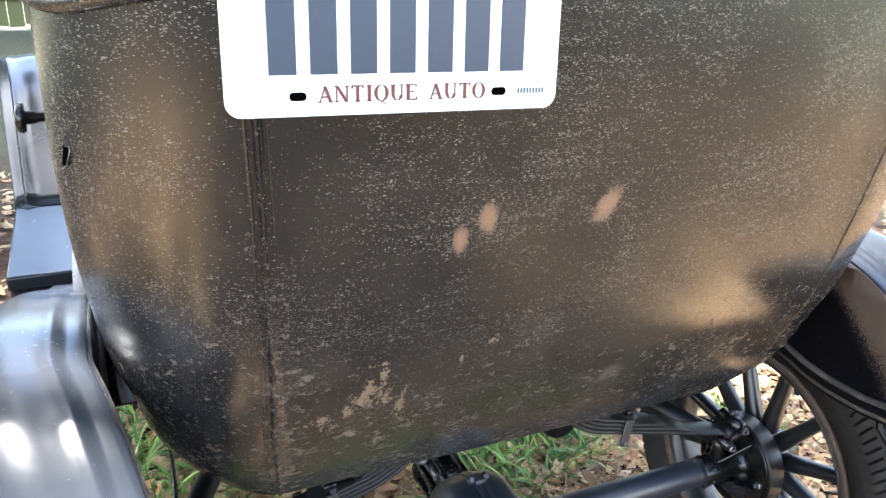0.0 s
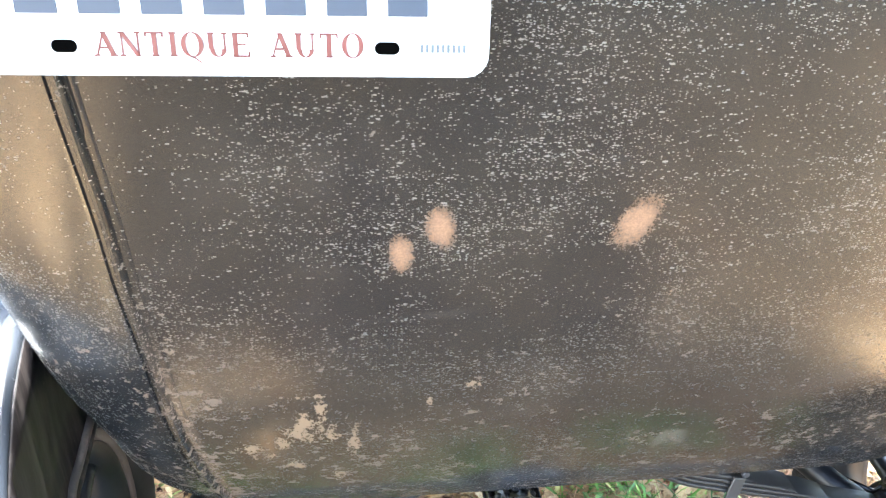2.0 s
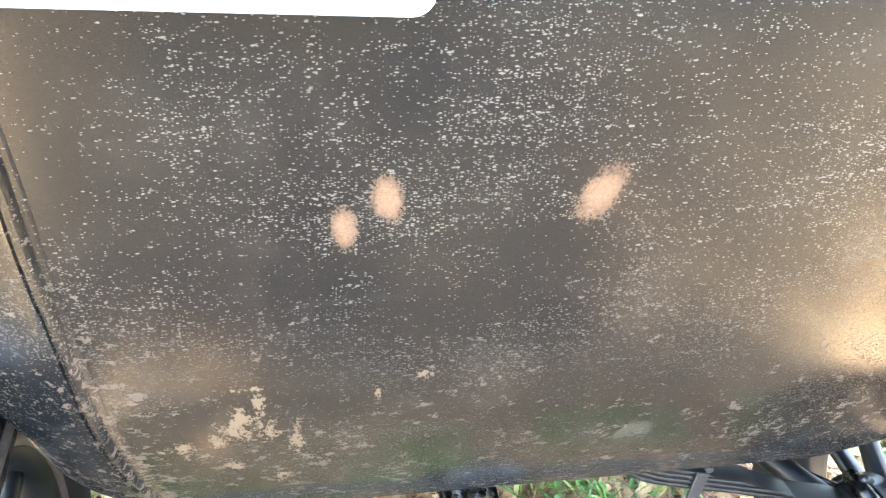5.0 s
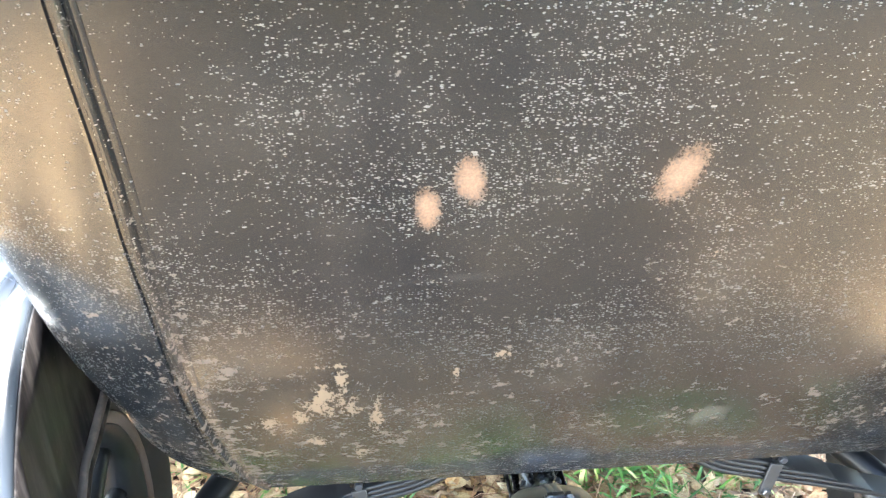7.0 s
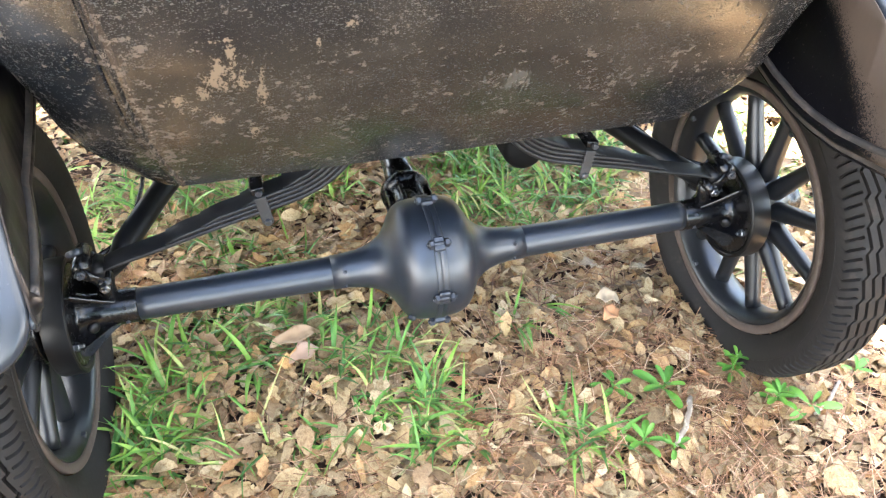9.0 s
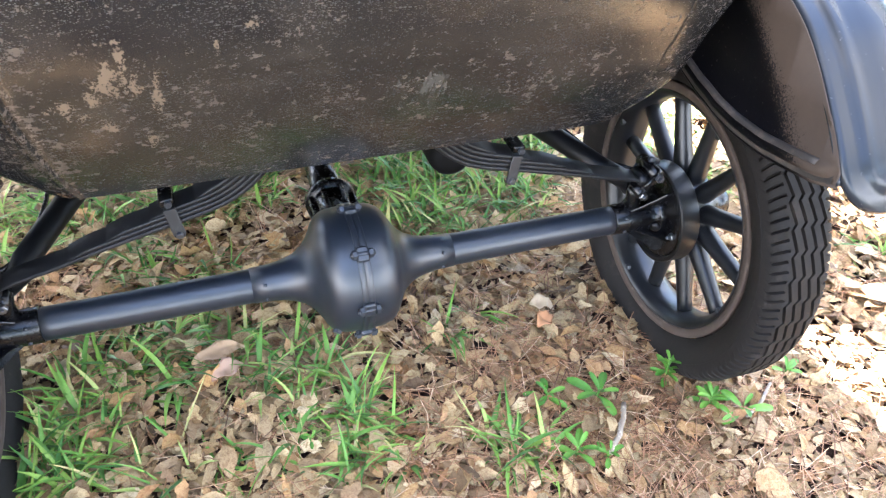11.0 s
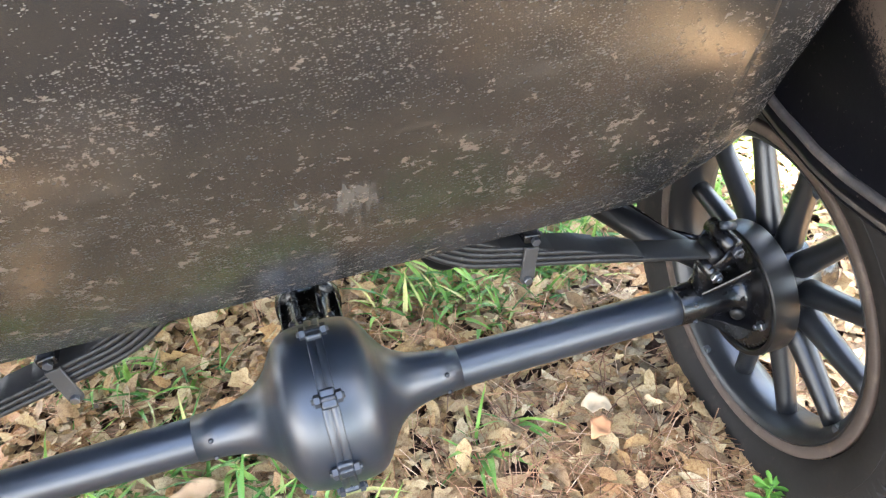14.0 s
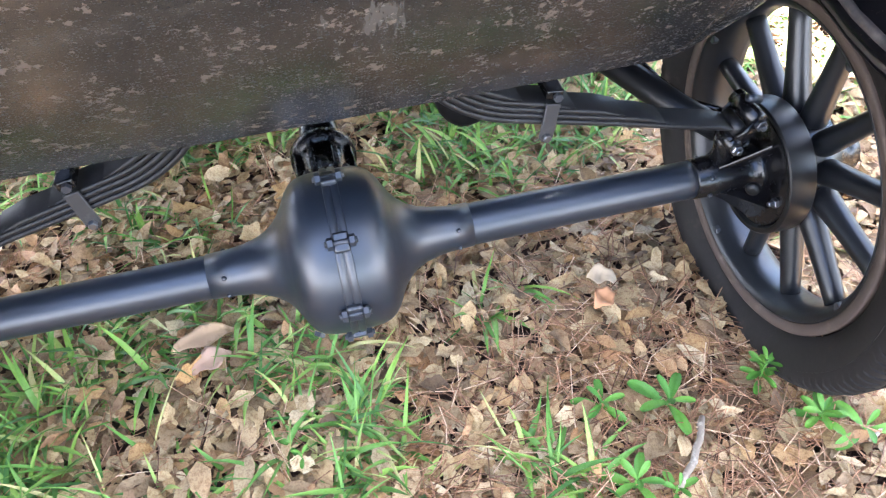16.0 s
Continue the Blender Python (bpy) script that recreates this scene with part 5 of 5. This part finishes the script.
big_leaf(0.437, 0.148, 0.055, 0.034, -25, "cream-coloured crumpled dead leaf", M_pale)
big_leaf(0.424, 0.102, 0.060, 0.032, 33, "reddish-brown oval dead leaf on the litter", M_russet)

# ---- fence and trees around ----
fence = new("board_fence")
fence.matrix_basis = pose(0, 8.65, 0, 0, 0, 4)
tagged(fence, "weathered greenish-brown wooden board fence", "fence")
board = bevelled(part("board", box(0.142, 0.02, 1.75, pose(0, 0, 0.93)), M_fence, fence, smooth=False), 0.004, 1)
for k in range(-75, 75):
    o = again(board, fence, pose(k * 0.15 + 0.075, 0.002 * (k % 3), 0.02 * math.sin(k * 1.7)))
board.matrix_basis = pose(75 * 0.15 + 0.075, 0, 0)
for z in (0.35, 1.0, 1.6):
    part("rail", box(22.4, 0.04, 0.09, pose(0, -0.032, z)), M_fence, fence)


def tree(x, y, h, r, seed):
    g = random.Random(seed)
    t = new("tree")
    t.matrix_basis = pose(x, y, 0)
    tagged(t, "leafy oak tree with a rough grey-brown trunk", "tree", "trees round the yard")
    b = rod([(0, 0, -0.1), (0.02, 0.01, 0.4), (0.06 * g.uniform(-1, 1), 0.05, h * 0.3), (0.2 * g.uniform(-1, 1), 0.2 * g.uniform(-1, 1), h * 0.62)], [r * 1.5, r * 1.1, r * 0.9, r * 0.45], 14)
    ends = []
    for k in range(8):
        a, z0 = g.uniform(0, 6.28), h * g.uniform(0.3, 0.58)
        L = h * g.uniform(0.22, 0.4)
        e = (L * math.cos(a), L * math.sin(a), z0 + L * g.uniform(0.3, 0.8))
        rod([(0, 0, z0), (e[0] * 0.5, e[1] * 0.5, z0 + (e[2] - z0) * 0.65), e], [r * 0.4, r * 0.25, r * 0.08], 8, b)
        ends.append(e)
    part("trunk", b, M_bark, t)
    lv = []
    nr = np.random.default_rng(seed)
    for e in ends + [(0, 0, h * 0.75), (0.3, 0.2, h * 0.85)]:
        c = np.array(e)
        for _ in range(420):
            p = c + nr.normal(0, 1, 3) * np.array([h * 0.10, h * 0.10, h * 0.075])
            v, f = SHAPES[int(nr.integers(len(SHAPES)))]
            v, f = v[[0, 1, 2, 12, 13, 14, 24, 25, 26]], [(0, 1, 4, 3), (1, 2, 5, 4), (3, 4, 7, 6), (4, 5, 8, 7)]
            lv.append(((v * 0.30) @ turn(nr.uniform(0, 6.28), nr.normal(0, 0.8), nr.normal(0, 0.8)).T + p, f))
    joined("crown", lv, M_crown, t)
    return t


# unseen trees, added for the greenery in the paint's reflections; the last two darken the left
for i, (x, y, h, r) in enumerate([(-1.5, -12.5, 9.0, 0.22), (3.5, -13.0, 11.0, 0.28), (11.0, -7.0, 9.5, 0.25), (-13.0, 1.0, 10.0, 0.25), (-5.5, 15.0, 9.0, 0.24), (7.0, 15.0, 10.0, 0.26), (13.5, 5.0, 9.0, 0.2), (-6.8, -2.2, 8.0, 0.2), (-7.6, 3.6, 9.0, 0.22)]):
    tree(x, y, h, r, 90 + i)

# unseen tall oak added before the car; leaf clumps shade the yard, leaving gaps
oak = new("tree")
oak.matrix_basis = pose(-2.3, 7.3, 0)
tagged(oak, "unseen tall oak tree added to shade the yard, with gaps in its crown", "tree", "trees round the yard")
ob = rod([(0, 0, -0.1), (0.03, 0.0, 0.6), (0.15, -0.2, 4.0), (0.3, -0.5, 7.5), (0.5, -0.9, 10.5)], [0.50, 0.38, 0.30, 0.2, 0.08], 16)
nr = np.random.default_rng(5)
shade_leaves = []
# openings in the crown, by the ground that the sun reaches through them
GAPS = [(1.44, -0.54, 0.53, 0.54), (1.85, -0.55, 0.40, 0.45), (1.85, 0.20, 0.42, 0.45), (1.28, 0.86, 0.42, 0.34), (-1.75, -1.15, 0.50, 0.62), (-0.63, -0.54, 0.20, 0.48)]
# clumps set where shade is wanted: ground x, y and clump height
SHADE = [(-1.1, 7.2, 6.5), (-1.5, 7.9, 6.5), (-0.6, 7.6, 6.5), (-1.2, 6.4, 6.8), (1.30, -1.50, 8.2), (1.85, -1.50, 8.2), (-1.2, 3.6, 8.0), (-2.2, 4.6, 8.0), (-1.6, 5.8, 7.0), (-0.6, 5.0, 8.0), (-3.0, 3.6, 8.0), (0.0, -1.9, 9.0), (-0.5, -2.5, 9.6), (0.45, -2.6, 9.2), (0.0, -3.3, 10.2), (-0.8, -3.4, 10.0), (0.7, -3.6, 9.8), (0.1, -1.3, 8.2), (-0.5, -1.4, 8.0), (0.30, -1.6, 8.3), (1.7, 1.0, 7.2), (2.3, 1.6, 7.0),
         (2.4, 2.6, 6.6), (1.2, 0.72, 6.4), (1.9, 0.80, 6.8), (1.5, -3.1, 8.8), (1.25, -1.95, 8.4), (2.1, -1.9, 8.4), (-1.7, -3.2, 9.4), (1.9, -3.6, 9.6), (-0.9, -4.6, 10.6),
         (0.3, -4.6, 10.8), (1.3, -4.8, 10.4), (-2.2, -5.0, 10.2), (2.5, -5.2, 10.0), (-1.2, -6.2, 11.2), (0.2, -6.4, 11.4), (1.6, -6.4, 11.0), (2.9, -2.6, 8.6), (-2.8, -3.0, 8.8), (-1.7, 1.7, 7.6), (-1.28, -0.10, 6.6), (-2.4, 2.4, 7.8)]
for gx, gy, h in SHADE:
    c = Vector((gx, gy, 0)) - SUN_DIR * (h / -SUN_DIR.z) - Vector((-2.3, 7.3, 0))
    rod([(0.2, -0.35, min(h * 0.7, 7.0)), (c.x * 0.5 + 0.1, c.y * 0.5 - 0.2, h * 0.9), tuple(c)], [0.10, 0.06, 0.02], 7, ob)
    for _ in range(420):
        v, f = SHAPES[int(nr.integers(len(SHAPES)))]
        v, f = v[[0, 1, 2, 12, 13, 14, 24, 25, 26]], [(0, 1, 4, 3), (1, 2, 5, 4), (3, 4, 7, 6), (4, 5, 8, 7)]
        p = np.array(c) + nr.normal(0, 1, 3) * np.array([0.42, 0.42, 0.30])
        foot = Vector(p) + Vector((-2.3, 7.3, 0)) + SUN_DIR * (p[2] / -SUN_DIR.z)
        blur = nr.normal(0, 0.14)
        if any(math.hypot((foot.x - ax) / rx, (foot.y - ay) / ry) < 1 + blur for ax, ay, rx, ry in GAPS) or (foot.x > 1.0 and -1.3 < foot.y < 1.2 and nr.uniform() < 0.12) or (0.42 < foot.x < 2.6 and -2.3 < foot.y < -0.58 and nr.uniform() < 0.74):
            continue
        shade_leaves.append(((v * 0.26) @ turn(nr.uniform(0, 6.28), nr.normal(0, 0.6), nr.normal(0, 0.6)).T + p, f))
part("trunk", ob, M_bark, oak)
joined("crown", shade_leaves, M_crown, oak)
